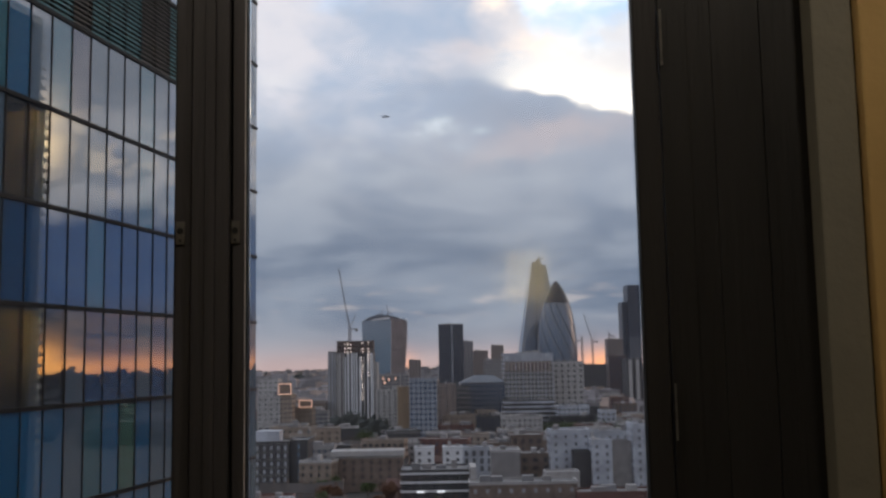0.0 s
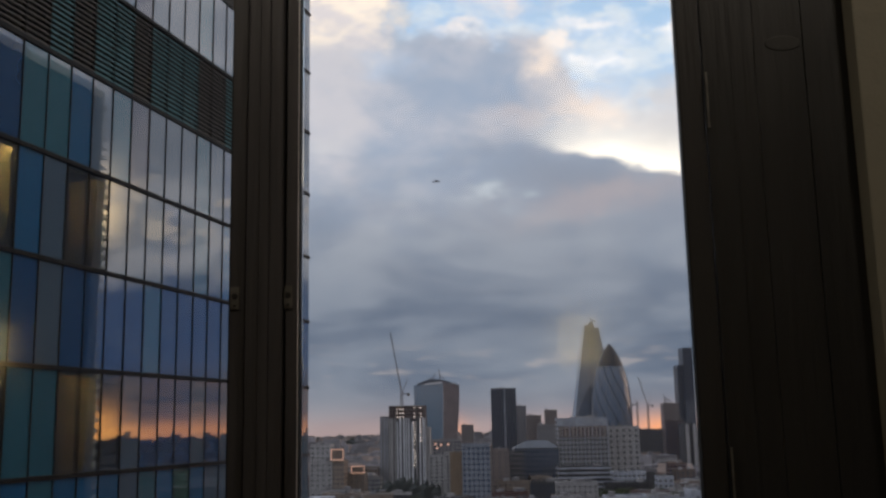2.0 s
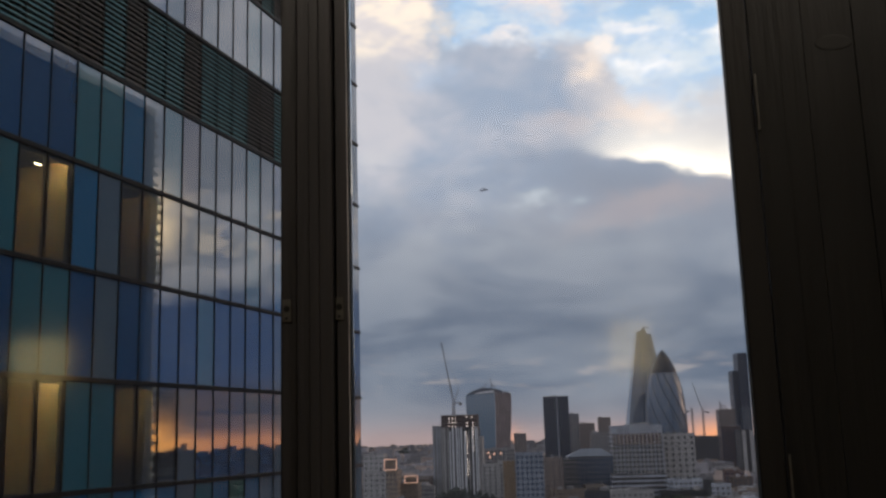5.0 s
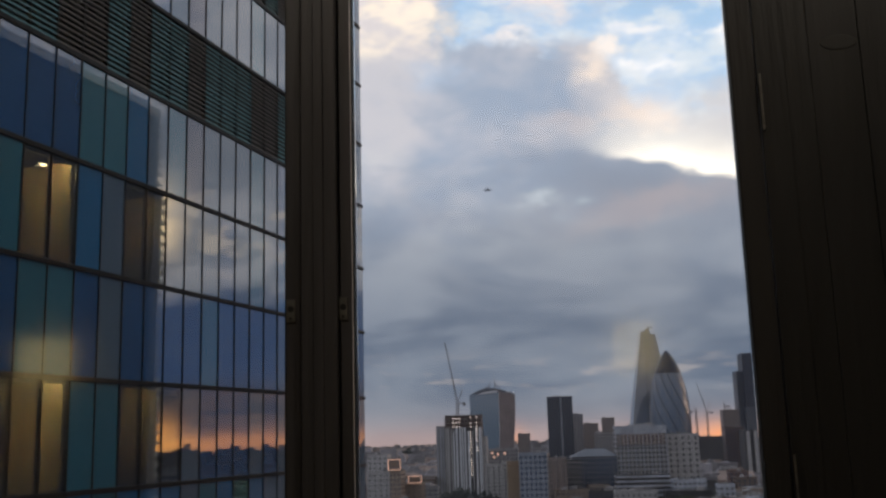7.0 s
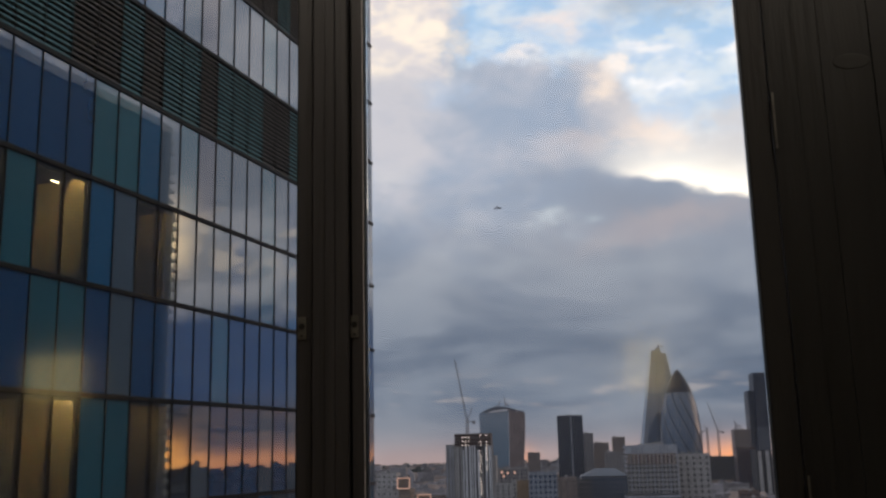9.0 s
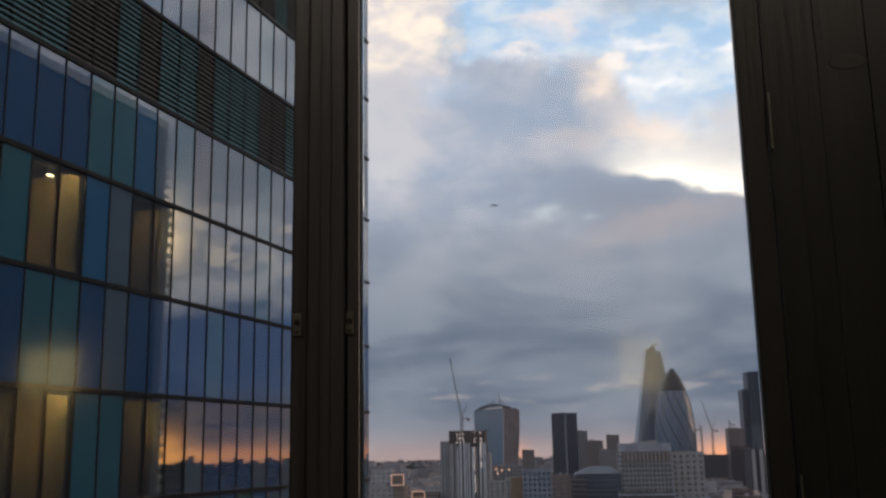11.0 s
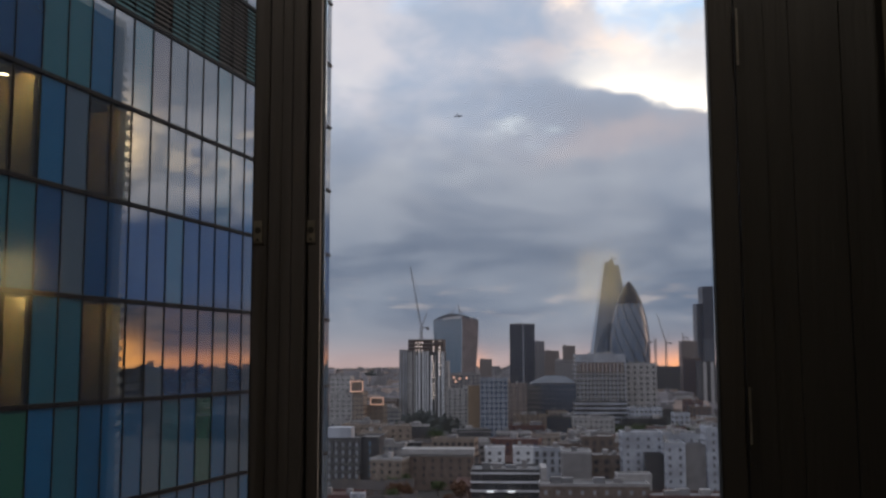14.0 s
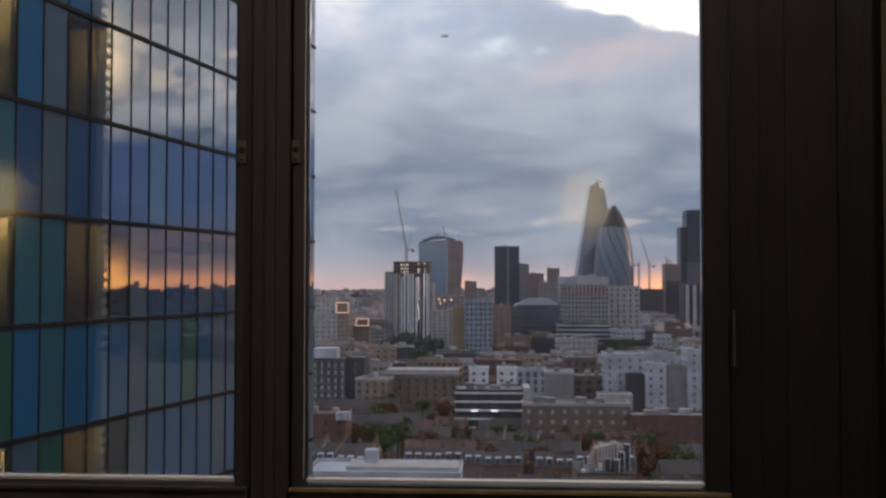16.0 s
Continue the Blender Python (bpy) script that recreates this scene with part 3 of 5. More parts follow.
for k in (1, 3, 5):
    z0, z1 = Z_TOP - (k + 1) * ROW, Z_TOP - k * ROW
    room = Solid().box(XA, XB - 0.03, 3.0, 3.18, z0, z1)
    for j in (-4, -1, 2, 4, 6):
        room.box(S0 + j * BAY - 0.05, S0 + j * BAY + 0.05, 0.12, 3.0, z0 + 0.02, z1 - 0.02)
    part("room_wall", room, ROOM_WALL, tower, "warm painted room partition")
    # added strip that keeps the tubes behind it out of sight
    part("tube_screen", Solid().box(XA, XB - 0.03, 0.105, 0.125, z1 - 0.11, z1 - 0.02), ROOM_WALL, tower, "narrow added strip that hides the tubes")
    # unseen tubes, added to brighten the rooms
    for j, half in ((0.3, 1.35), (5.0, 0.30)):
        part("ceiling_tube", Solid().box(-half, half, 0.16, 0.22, -0.03, 0.0), TUBE, tower, "lit ceiling tube",
             m=Matrix.Translation((S0 + j * BAY, 0, z1 - 0.03)))
# the one tube that shows
part("ceiling_tube", Solid().box(-0.09, 0.09, 0.40, 0.42, -0.015, 0.0), TUBE, tower, "lit ceiling tube",
     m=Matrix.Translation((S0 + 1.3 * BAY, 0, Z_TOP - ROW - 0.16)))

# ---------------------------------------------------------------- the wing across the court, seen as a mirror image in the glass
wing = thing("hospital_wing", "dark blue hospital wing with pale projecting fins", "building", 13.3, 41.2, 0, TURN)
part("body", Solid().box(-37, 0, -14, 0.0, 0, 71.85), WING_BLUE, wing, "dark blue glazed wall")
part("parapet", Solid().box(-37, 0.12, -14, 0.12, 71.85, 72.3), FIN, wing, "pale parapet")
part("corner_column", Solid().box(-0.62, 0.06, 0.002, 0.10, 0, 71.85), PALE_COLUMN, wing, "pale grey corner column")
fin_mesh = Solid().hull(((-0.1, 0.10, 0), (0.06, -0.15, 0), (0.68, 0.0, 0.15), (-0.1, 0.16, 0), (-0.1, 0.10, 0.34), (0.06, -0.15, 0.34), (0.68, 0.0, 0.19), (-0.1, 0.16, 0.34))).mesh("fin", FIN)
for i in range(128):
    part("fin", fin_mesh, None, wing, m=Matrix.Translation((0, 0, 4 + i * 0.53)))


# ---------------------------------------------------------------- the city: materials
GROUND = material("city_ground", (0.050, 0.050, 0.050), 0.9, 0.03, 0.45)
BRICK = islands(material("brown_brick", (0.130, 0.098, 0.086), 0.85, 0.4, 0.3, spread=0.2), 0.2)
RED = islands(material("red_brick", (0.112, 0.058, 0.054), 0.85, 0.4, 0.3, spread=0.2), 0.2)
STOCK = islands(material("stock_brick", (0.240, 0.192, 0.160), 0.85, 0.4, 0.25, spread=0.15), 0.15)
WHITE = material("white_render", (0.335, 0.355, 0.40), 0.75, 0.12, 0.32, spread=0.1)
BRIGHT = material("bright_white_cladding", (0.60, 0.61, 0.64), 0.6, 0.2, 0.15)
BLUEGREY = material("blue_grey_cladding", (0.215, 0.240, 0.285), 0.6, 0.2, 0.2)
PALE = material("pale_concrete", (0.335, 0.325, 0.325), 0.8, 0.3, 0.2, spread=0.12)
CONCRETE = material("grey_concrete", (0.225, 0.215, 0.22), 0.85, 0.3, 0.25, spread=0.12)
UNFINISHED = material("bare_frame", (0.085, 0.062, 0.060), 0.85, 0.5, 0.3)
BROWN = material("brown_cladding", (0.195, 0.160, 0.148), 0.7, 0.3, 0.25)
ROSE_CLAD = material("rose_screen", (0.225, 0.185, 0.185), 0.7, 0.08, 0.25)
CANOPY = glowing("canopy_lamp", (0.9, 0.93, 1.0), 0.55)
SITE_LAMP = glowing("site_lamp", (1.0, 0.84, 0.76), 1.1)
OCHRE_CLAD = material("ochre_cladding", (0.240, 0.170, 0.115), 0.7, 0.3, 0.2)
CHARCOAL = material("charcoal_cladding", (0.045, 0.045, 0.052), 0.6, 0.3, 0.3)
STEEL = material("dark_steel", (0.11, 0.12, 0.145), 0.45, 0.2, 0.25, metal=0.3)
SLATE = islands(material("slate_roof", (0.052, 0.046, 0.047), 0.92, 0.6, 0.35, spread=0.25), 0.2)
TILE = islands(material("clay_tile_roof", (0.082, 0.047, 0.043), 0.9, 0.6, 0.35, spread=0.25), 0.2)
FELT = material("pale_roof_felt", (0.175, 0.175, 0.185), 0.85, 0.25, 0.3, spread=0.15)
DARKWIN = coated_glass("dark_window_glass", (0.045, 0.048, 0.056), 0.10)
BLUEWIN = coated_glass("blue_window_glass", (0.04, 0.07, 0.12), 0.14)
TOWERGLASS = coated_glass("tower_glass", (0.09, 0.115, 0.16), 0.12)
PALEGLASS = coated_glass("pale_tower_glass", (0.13, 0.205, 0.28), 0.12, rough=0.15, gain=0.3)
GREYWIN = coated_glass("grey_window_glass", (0.100, 0.106, 0.122), 0.06, rough=0.15, gain=0.3)
ESTATE = islands(material("dark_far_roofs", (0.080, 0.090, 0.112), 0.9, 0.02, 0.3), 0.3)
BULLET = coated_glass("bullet_tower_glass", (0.135, 0.175, 0.240), 0.02, rough=0.3, gain=0.10)
PALE_WINDOW = coated_glass("pale_window_bay", (0.32, 0.34, 0.37), 0.08)
BANDGLASS = coated_glass("dark_band_glass", (0.014, 0.020, 0.040), 0.01, rough=0.3, gain=0.06)
LIT = glowing("lit_window", (1.0, 0.58, 0.42), 0.42)
LEAF = islands(material("leaves", (0.05, 0.075, 0.025), 0.8, 0.8, 0.4), 0.4)
AUTUMN = islands(material("autumn_leaves", (0.125, 0.058, 0.032), 0.8, 0.8, 0.4), 0.4)
BARK = material("bark", (0.06, 0.045, 0.035), 0.9, 2.0, 0.3)
CRANE = material("crane_steel", (0.17, 0.155, 0.165), 0.6, 0.5, 0.3)
FAR_GREY = islands(material("far_grey_walls", (0.24, 0.23, 0.245), 0.85, 0.02, 0.3), 0.45)
FAR_BROWN = islands(material("far_brown_walls", (0.225, 0.175, 0.155), 0.85, 0.02, 0.3), 0.45)
FAR_WOOD = islands(material("far_woods", (0.070, 0.078, 0.078), 0.9, 0.05, 0.4), 0.3)

setting("ground", Solid().box(-3600, 3600, -2500, 4950, -2.0, 0.0), GROUND)
rnd = random.Random(11)
PLACED = []


def windows(parent, w, d, h, style, each, sides=True):
    """Rows of panes on the front and the flanks of a block whose front stands at y = 0."""
    bay, floor, ww, wh, glass = style
    base = max(0.0, h - int(h / floor) * floor)
    fronts = [(0, w)] + ([(1, d), (2, d)] if sides else [])
    joined = Solid()
    shared = Solid().box(-ww / 2, ww / 2, -0.06, 0.05, -wh / 2, wh / 2).mesh("window", glass) if each else None
    for face, length in fronts:
        n = max(1, int(length / bay))
        for f in range(int(h / floor)):
            z = base + (f + 0.5) * floor
            if z < h - 95:
                continue
            for i in range(n):
                u = (i + 0.5) * length / n
                if face == 0 and each:
                    part("window", shared, None, parent, m=Matrix.Translation((u - w / 2, 0, z)))
                elif face == 0:
                    joined.box(u - w / 2 - ww / 2, u - w / 2 + ww / 2, -0.06, 0.05, z - wh / 2, z + wh / 2)
                else:
                    x = -w / 2 if face == 1 else w / 2
                    joined.box(x - 0.06, x + 0.06, u - ww / 2, u + ww / 2, z - wh / 2, z + wh / 2)
    if joined.v:
        tagged(part("window_rows", joined, glass, parent), kind="stuff")


def block(name, label, x0, x1, y, depth, h, mat, style=None, each=False, roof=FELT, bands=None, turn=0, plant=True, cap=None):
    """A building with walls, parapet, roof, roof plant, windows and, where it has them, pale floor bands."""
    w = x1 - x0
    PLACED.append((x0, x1, y, y + depth))
    b = thing(name, label, "building", (x0 + x1) / 2, y, 0, turn)
    part("wall", Solid().box(-w / 2, w / 2, 0, depth, 0, h - 0.9), mat, b)
    p = Solid()
    for q in ((-w / 2 - 0.1, w / 2 + 0.1, -0.1, 0.3), (-w / 2 - 0.1, w / 2 + 0.1, depth - 0.3, depth + 0.1)):
        p.box(*q, h - 0.9, h)
    for q in ((-w / 2 - 0.1, -w / 2 + 0.3), (w / 2 - 0.3, w / 2 + 0.1)):
        p.box(*q, 0.3, depth - 0.3, h - 0.9, h)
    part("parapet", p, cap or mat, b)
    part("roof", Solid().box(-w / 2 + 0.3, w / 2 - 0.3, 0.3, depth - 0.3, h - 0.9, h - 0.6), roof, b)
    if plant and w > 6:
        for i in range(2 if w < 20 else 4):
            a, c = rnd.uniform(-w * 0.42, w * 0.25), rnd.uniform(1.0, depth * 0.6)
            part("roof_plant", Solid().box(a, a + rnd.uniform(0.08, 0.18) * w, c, c + rnd.uniform(2, 4), h - 0.6, h + rnd.uniform(0.5, 2.2)),
                 rnd.choice((PALE, CONCRETE, FELT)), b)
    if style:
        windows(b, w, depth, h - 1.2, style, each)
    if bands:
        step, thick, bmat = bands
        for i in range(int(h / step)):
            z = h - 1.0 - i * step
            part("floor_band", Solid().box(-w / 2 - 0.25, w / 2 + 0.25, -0.3, depth + 0.1, z - thick, z), bmat, b)
    return b


def crane(x, y, z, mast, tip, label="tower crane with a raised lattice jib"):
    c = thing("tower_crane", label, "crane", x, y, z, group="tower cranes")
    s = Solid()
    for a, b in ((-1, -1), (1, -1), (1, 1), (-1, 1)):
        s.tube((a, b, 0), (a, b, mast), 0.28, n=4)
    n = max(2, int(mast / 3))
    for i in range(n):
        z0, z1 = mast * i / n, mast * (i + 1) / n
        s.tube((-1, -1, z0), (1, -1, z1), 0.16, n=4).tube((1, 1, z0), (-1, 1, z1), 0.16, n=4)
    part("mast", s, CRANE, c)
    top = Vector((0, 0, mast))
    t = Vector(tip)
    s = Solid()
    for o in (Vector((0.8, 0, 0)), Vector((-0.8, 0, 0)), Vector((0, 0, 1.2))):
        s.tube(top + o, t + o * 0.3, 0.17, 0.12, n=4)
    for i in range(16):
        a, b = top.lerp(t, i / 16), top.lerp(t, (i + 1) / 16)
        s.tube(a + Vector((0.8, 0, 0)) * (1 - i / 20), b - Vector((0.8, 0, 0)) * (1 - i / 20), 0.09, n=4)
    part("jib", s, CRANE, c)
    side = -1 if t.x > 0 else 1
    part("counter_jib", Solid().box(min(0, side * 7), max(0, side * 7), -0.8, 0.8, mast - 0.6, mast + 0.2).box(side * 6 - 1.2, side * 6 + 1.2, -1, 1, mast - 2.4, mast - 0.6), CRANE, c)
    reach = Vector((side * 3.0, 0, 7)) * min(1.7, t.length / 40)
    part("a_frame", Solid().tube(top, top + reach, 0.32, n=4).tube(top + reach, t, 0.10, n=4), CRANE, c)
    return c


def lathe(profile, n, twist=0.0):
    """A round body from (radius, height) pairs, as vertices and quads."""
    s = Solid()
    for k, (r, z) in enumerate(profile):
        for i in range(n):
            a = 2 * math.pi * i / n + twist * k
            s.v.append((r * math.cos(a), r * math.sin(a), z))
    for k in range(len(profile) - 1):
        for i in range(n):
            j = (i + 1) % n
            s.f.append((k * n + i, k * n + j, (k + 1) * n + j, (k + 1) * n + i))
    s.f.append(tuple(range((len(profile) - 1) * n, len(profile) * n)))
    return s


def bullet_tower(x, y, h, r):
    """The round, pointed tower with its diagonal lattice and dark spiral bands."""
    b = thing("bullet_shaped_tower", "round pointed glass tower with dark spiral bands", "skyscraper", x, y, 0)
    shoulder = 117.0 / h

    def radius(t):
        if t < 1 - shoulder:
            return r * (0.90 + 0.10 * t / (1 - shoulder))
        u = (1 - t) / shoulder
        return r * (1 - (1 - u) ** 2.6) ** 0.80

    levels = 40
    pro = [(max(0.3, radius(k / levels)), h * k / levels) for k in range(levels + 1)]
    part("body", lathe(pro, 36), BULLET, b, "pale blue glazing")
    dark, bars = Solid(), Solid()
    n = 36
    at = lambda i, k, o: Vector(((pro[k][0] + o) * math.cos(2 * math.pi * i / n), (pro[k][0] + o) * math.sin(2 * math.pi * i / n), pro[k][1]))
    for start in range(0, 36, 6):
        for k in range(levels - 3):
            i = start - 0.40 * k
            q = [at(i, k, 0.25), at(i + 3.1, k, 0.25), at(i + 2.7, k + 1, 0.25), at(i - 0.40, k + 1, 0.25)]
            m = len(dark.v)
            dark.v += [tuple(v) for v in q]
            dark.f.append((m, m + 1, m + 2, m + 3))
    part("spiral_band", dark, BANDGLASS, b, "dark spiral glazing band")
    for start in range(0, 36, 3):
        for sign in (-1, 1):
            for k in range(0, levels - 2, 2):
                bars.tube(at(start + sign * 0.42 * k, k, 0.4), at(start + sign * 0.42 * (k + 2), k + 2, 0.4), 0.15, n=4)
    part("lattice", bars, PALE, b, "pale diagonal lattice")
    part("cap", lathe([(pro[k][0] + 0.5, pro[k][1]) for k in range(32, 41)], 24), BANDGLASS, b, "dark glazed cap")
    return b


def flared_tower(x, y, w, d, h):
    """The tower that widens upwards, with a curved roof."""
    b = thing("flared_tower", "glass tower flaring upwards to a curved roof, under construction", "skyscraper", x, y, 0)
    levels = 24
    s, fins = Solid(), Solid()
    half = lambda t: w / 2 * (0.80 + 0.20 * math.sin(min(1.0, t * 1.08) * math.pi / 2) ** 1.6)
    for k in range(levels + 1):
        t = k / levels
        a, c = half(t), d / 2 * (0.85 + 0.15 * t)
        z = h * t
        s.v += [(-a, -c, z - (3.0 if k == levels else 0)), (a * 0.30, -c * 1.25, z), (a, -c, z - (4.0 if k == levels else 0)), (a, c, z), (-a, c, z)]
    for k in range(levels):
        for i in range(5):
            j = (i + 1) % 5
            s.f.append((k * 5 + i, k * 5 + j, k * 5 + 5 + j, k * 5 + 5 + i))
    s.f.append(tuple(levels * 5 + i for i in range(5)))
    part("body", s, PALEGLASS, b, "blue-grey glazing")
    for k in range(levels):
        for u in [i / 9 for i in range(1, 9)]:
            p, q = Vector(s.v[k * 5 + 1]).lerp(Vector(s.v[k * 5 + 2]), u), Vector(s.v[k * 5 + 6]).lerp(Vector(s.v[k * 5 + 7]), u)
            fins.tube(p, q, 0.35, n=4)
    part("brise_soleil", fins, BROWN, b, "brownish vertical fins")
    face = Solid()
    for k in range(levels):
        a0, a1, c0, c1 = (Vector(s.v[k * 5 + i]) + Vector((0.15, -0.3, 0)) for i in (1, 2, 6, 7))
        m = len(face.v)
        face.v += [tuple(v) for v in (a0, a1, c1, c0)]
        face.f.append((m, m + 1, m + 2, m + 3))
    part("shaded_face", face, ROSE_CLAD, b, "rosy brown screened face")
    edge = Solid()
    for k in range(levels):
        edge.tube(s.v[k * 5 + 1], s.v[k * 5 + 6], 0.5, n=4)
    part("corner_strip", edge, BRIGHT, b, "white corner strip")
    arch = Solid()
    for i in range(10):
        u0, u1 = -1 + i / 5, -1 + (i + 1) / 5
        f = lambda u: 10.0 * (1 - u * u) * (1 - 0.25 * u)
        arch.hull(((u0 * w * 0.47, -d / 2, h - 3.5), (u1 * w * 0.47, -d / 2, h - 3.5), (u1 * w * 0.47, d / 2, h - 3.5), (u0 * w * 0.47, d / 2, h - 3.5),
                   (u0 * w * 0.47, -d / 2, h - 3 + f(u0)), (u1 * w * 0.47, -d / 2, h - 3 + f(u1)), (u1 * w * 0.47, d / 2, h - 3 + f(u1)), (u0 * w * 0.47, d / 2, h - 3 + f(u0))))
    part("roof", arch, STEEL, b, "curved unfinished roof")
    y = -d * 0.66
    part("roof_sheeting", Solid().hull(((-w * 0.32, y - 0.5, h - 3.5), (w * 0.12, y - 0.5, h - 1.0), (w * 0.12, y, h - 1.0), (-w * 0.32, y, h - 3.5),
                                        (-w * 0.20, y - 0.5, h + 0.5), (w * 0.12, y - 0.5, h + 3.0), (w * 0.12, y, h + 3.0), (-w * 0.20, y, h + 0.5))), BRIGHT, b, "white roof sheeting")
    rr = random.Random(13)
    for i in range(11):
        x = w * (0.14 + 0.033 * i)
        part("formwork", Solid().box(x, x + rr.uniform(0.8, 1.9), -d * 0.62 + i * 0.5, -d * 0.5 + i * 0.5, h - 5.0, h + rr.uniform(-1.0, 4.5) - i * 0.35), rr.choice((PALE, ROSE_CLAD, BRIGHT, CONCRETE)), b)
    return b


def wedge_tower(x, y, h, foot, top):
    """The tall tapering tower of leaning glass shards that end at different heights round an open tip."""
    b = thing("tapering_tower", "tall tapering glass tower with a split tip, under construction", "skyscraper", x, y, 0)
    half = lambda z: foot + (top - foot) * z / h
    for u0, u1, front, rise in ((-1.0, -0.30, 0.0, 0.0), (-0.28, 0.32, -1.6, 1.5), (0.34, 1.0, 0.4, -5.0)):
        t = h + rise
        q0, q1 = half(0), half(t)
        shard = part("shard", Solid().hull(((u0 * q0, front - q0, 0), (u1 * q0, front - q0, 0), (u1 * q0, q0, 0), (u0 * q0, q0, 0),
                                            (u0 * q1, front - q1, t), (u1 * q1, front - q1, t), (u1 * q1, q1, t), (u0 * q1, q1, t))), TOWERGLASS, b, "grey-blue leaning glass face")
        for k in range(1, 44):
            z = t * k / 44
            q = half(z)
            if k % 2:
                continue
            part("floor_line", Solid().box(u0 * q + 0.2, u1 * q - 0.2, front - q - 0.35, front - q + 0.3, z - 0.35, z + 0.35), STEEL, shard)
        for i in range(5):
            u = u0 + (u1 - u0) * (i + 0.5) / 5
            part("rib", Solid().tube((u * q0, front - q0 - 0.3, 0), (u * q1, front - q1 - 0.3, t), 0.42, n=4), STEEL if i % 2 else CONCRETE, shard)
    part("core_top", Solid().box(-3.5, 3.5, -4, 4, h - 2, h + 5.0), CONCRETE, b, "unfinished concrete core")
    return b


def striped_tower(x0, x1, y, h, shoulder):
    b = thing("residential_tower", "residential tower with pale vertical stripes, top floors unfinished", "tower", (x0 + x1) / 2, y, 0)
    w = x1 - x0
    part("wall", Solid().box(-w / 2, w / 2, 0, 24, 0, h - 11), CHARCOAL, b)
    part("open_floors", Solid().box(-w / 2 + 0.6, w / 2 - 0.6, 0.8, 23, h - 11, h), UNFINISHED, b, "unclad reddish dark top floors")
    part("left_shoulder", Solid().box(-w / 2 - 7.5, -w / 2, 2, 20, 0, shoulder), CONCRETE, b)
    part("right_shoulder", Solid().box(w / 2, w / 2 + 3.5, 4, 20, 0, shoulder - 10), PALE, b)
    for i in range(4):
        part("floor_slab", Solid().box(-w / 2, w / 2, 0.2, 23.5, h - 0.5 - i * 3.4, h - i * 3.4), CONCRETE, b)
    rr = random.Random(5)
    xs = [(-0.49, 0.05), (-0.43, 0.06), (-0.33, 0.035), (-0.27, 0.035), (-0.2, 0.05), (-0.1, 0.045), (-0.03, 0.03), (0.03, 0.04), (0.12, 0.05), (0.24, 0.03), (0.33, 0.04), (0.42, 0.035), (0.47, 0.03)]
    for u, q in xs:
        part("stripe", Solid().box(u * w, (u + q) * w, -0.35, 0.2, 0, h - 11 - (rr.random() < 0.3) * 3), BRIGHT if rr.random() < 0.7 else PALE, b, "pale cladding stripe")
    for u in (-7.0, -4.2, -1.8):
        part("stripe", Solid().box(-w / 2 + u, -w / 2 + u + 1.0, 1.6, 2.1, 0, shoulder - 1), WHITE, b, "pale cladding stripe")
    lamp = Solid().box(-0.42, 0.42, -0.55, -0.30, -0.42, 0.42).mesh("site_light", SITE_LAMP)
    for i in range(20):
        for u in (0.20, 0.37) if i < 13 else (0.20,):
            if rr.random() < 0.8:
                part("site_light", lamp, None, b, m=Matrix.Translation(((u + rr.uniform(-0.01, 0.01)) * w, 0, h - 2 - i * 2.6)))
    for i in range(3):
        for u in (-0.26, -0.18, -0.1):
            part("site_light", lamp, None, b, m=Matrix.Translation((u * w, 0, h - 3 - i * 3.4)))
    return b


def sign_block(x0, x1, y, z0, z1, parent_label):
    """A roof box with a bright lit frame round a dark panel."""
    w, h = x1 - x0, z1 - z0
    b = thing("roof_sign", parent_label, "sign", (x0 + x1) / 2, y, z0)
    part("panel", Solid().box(-w / 2, w / 2, 0, 3, 0, h), BROWN, b)
    t = w * 0.055
    for q in ((-w / 2, w / 2, 0, t), (-w / 2, w / 2, h - t, h), (-w / 2, -w / 2 + t, t, h - t), (w / 2 - t, w / 2, t, h - t)):
        part("lit_frame", Solid().box(q[0], q[1], -0.4, 0.0, q[2], q[3]), LIT, b, "lit pinkish frame")
    part("bar", Solid().box(-w * 0.25, w * 0.25, -0.2, 0, h * 0.40, h * 0.52), OCHRE_CLAD, b)
    part("bar", Solid().box(-w * 0.25, w * 0.2, -0.2, 0, h * 0.60, h * 0.70), OCHRE_CLAD, b)
    return b


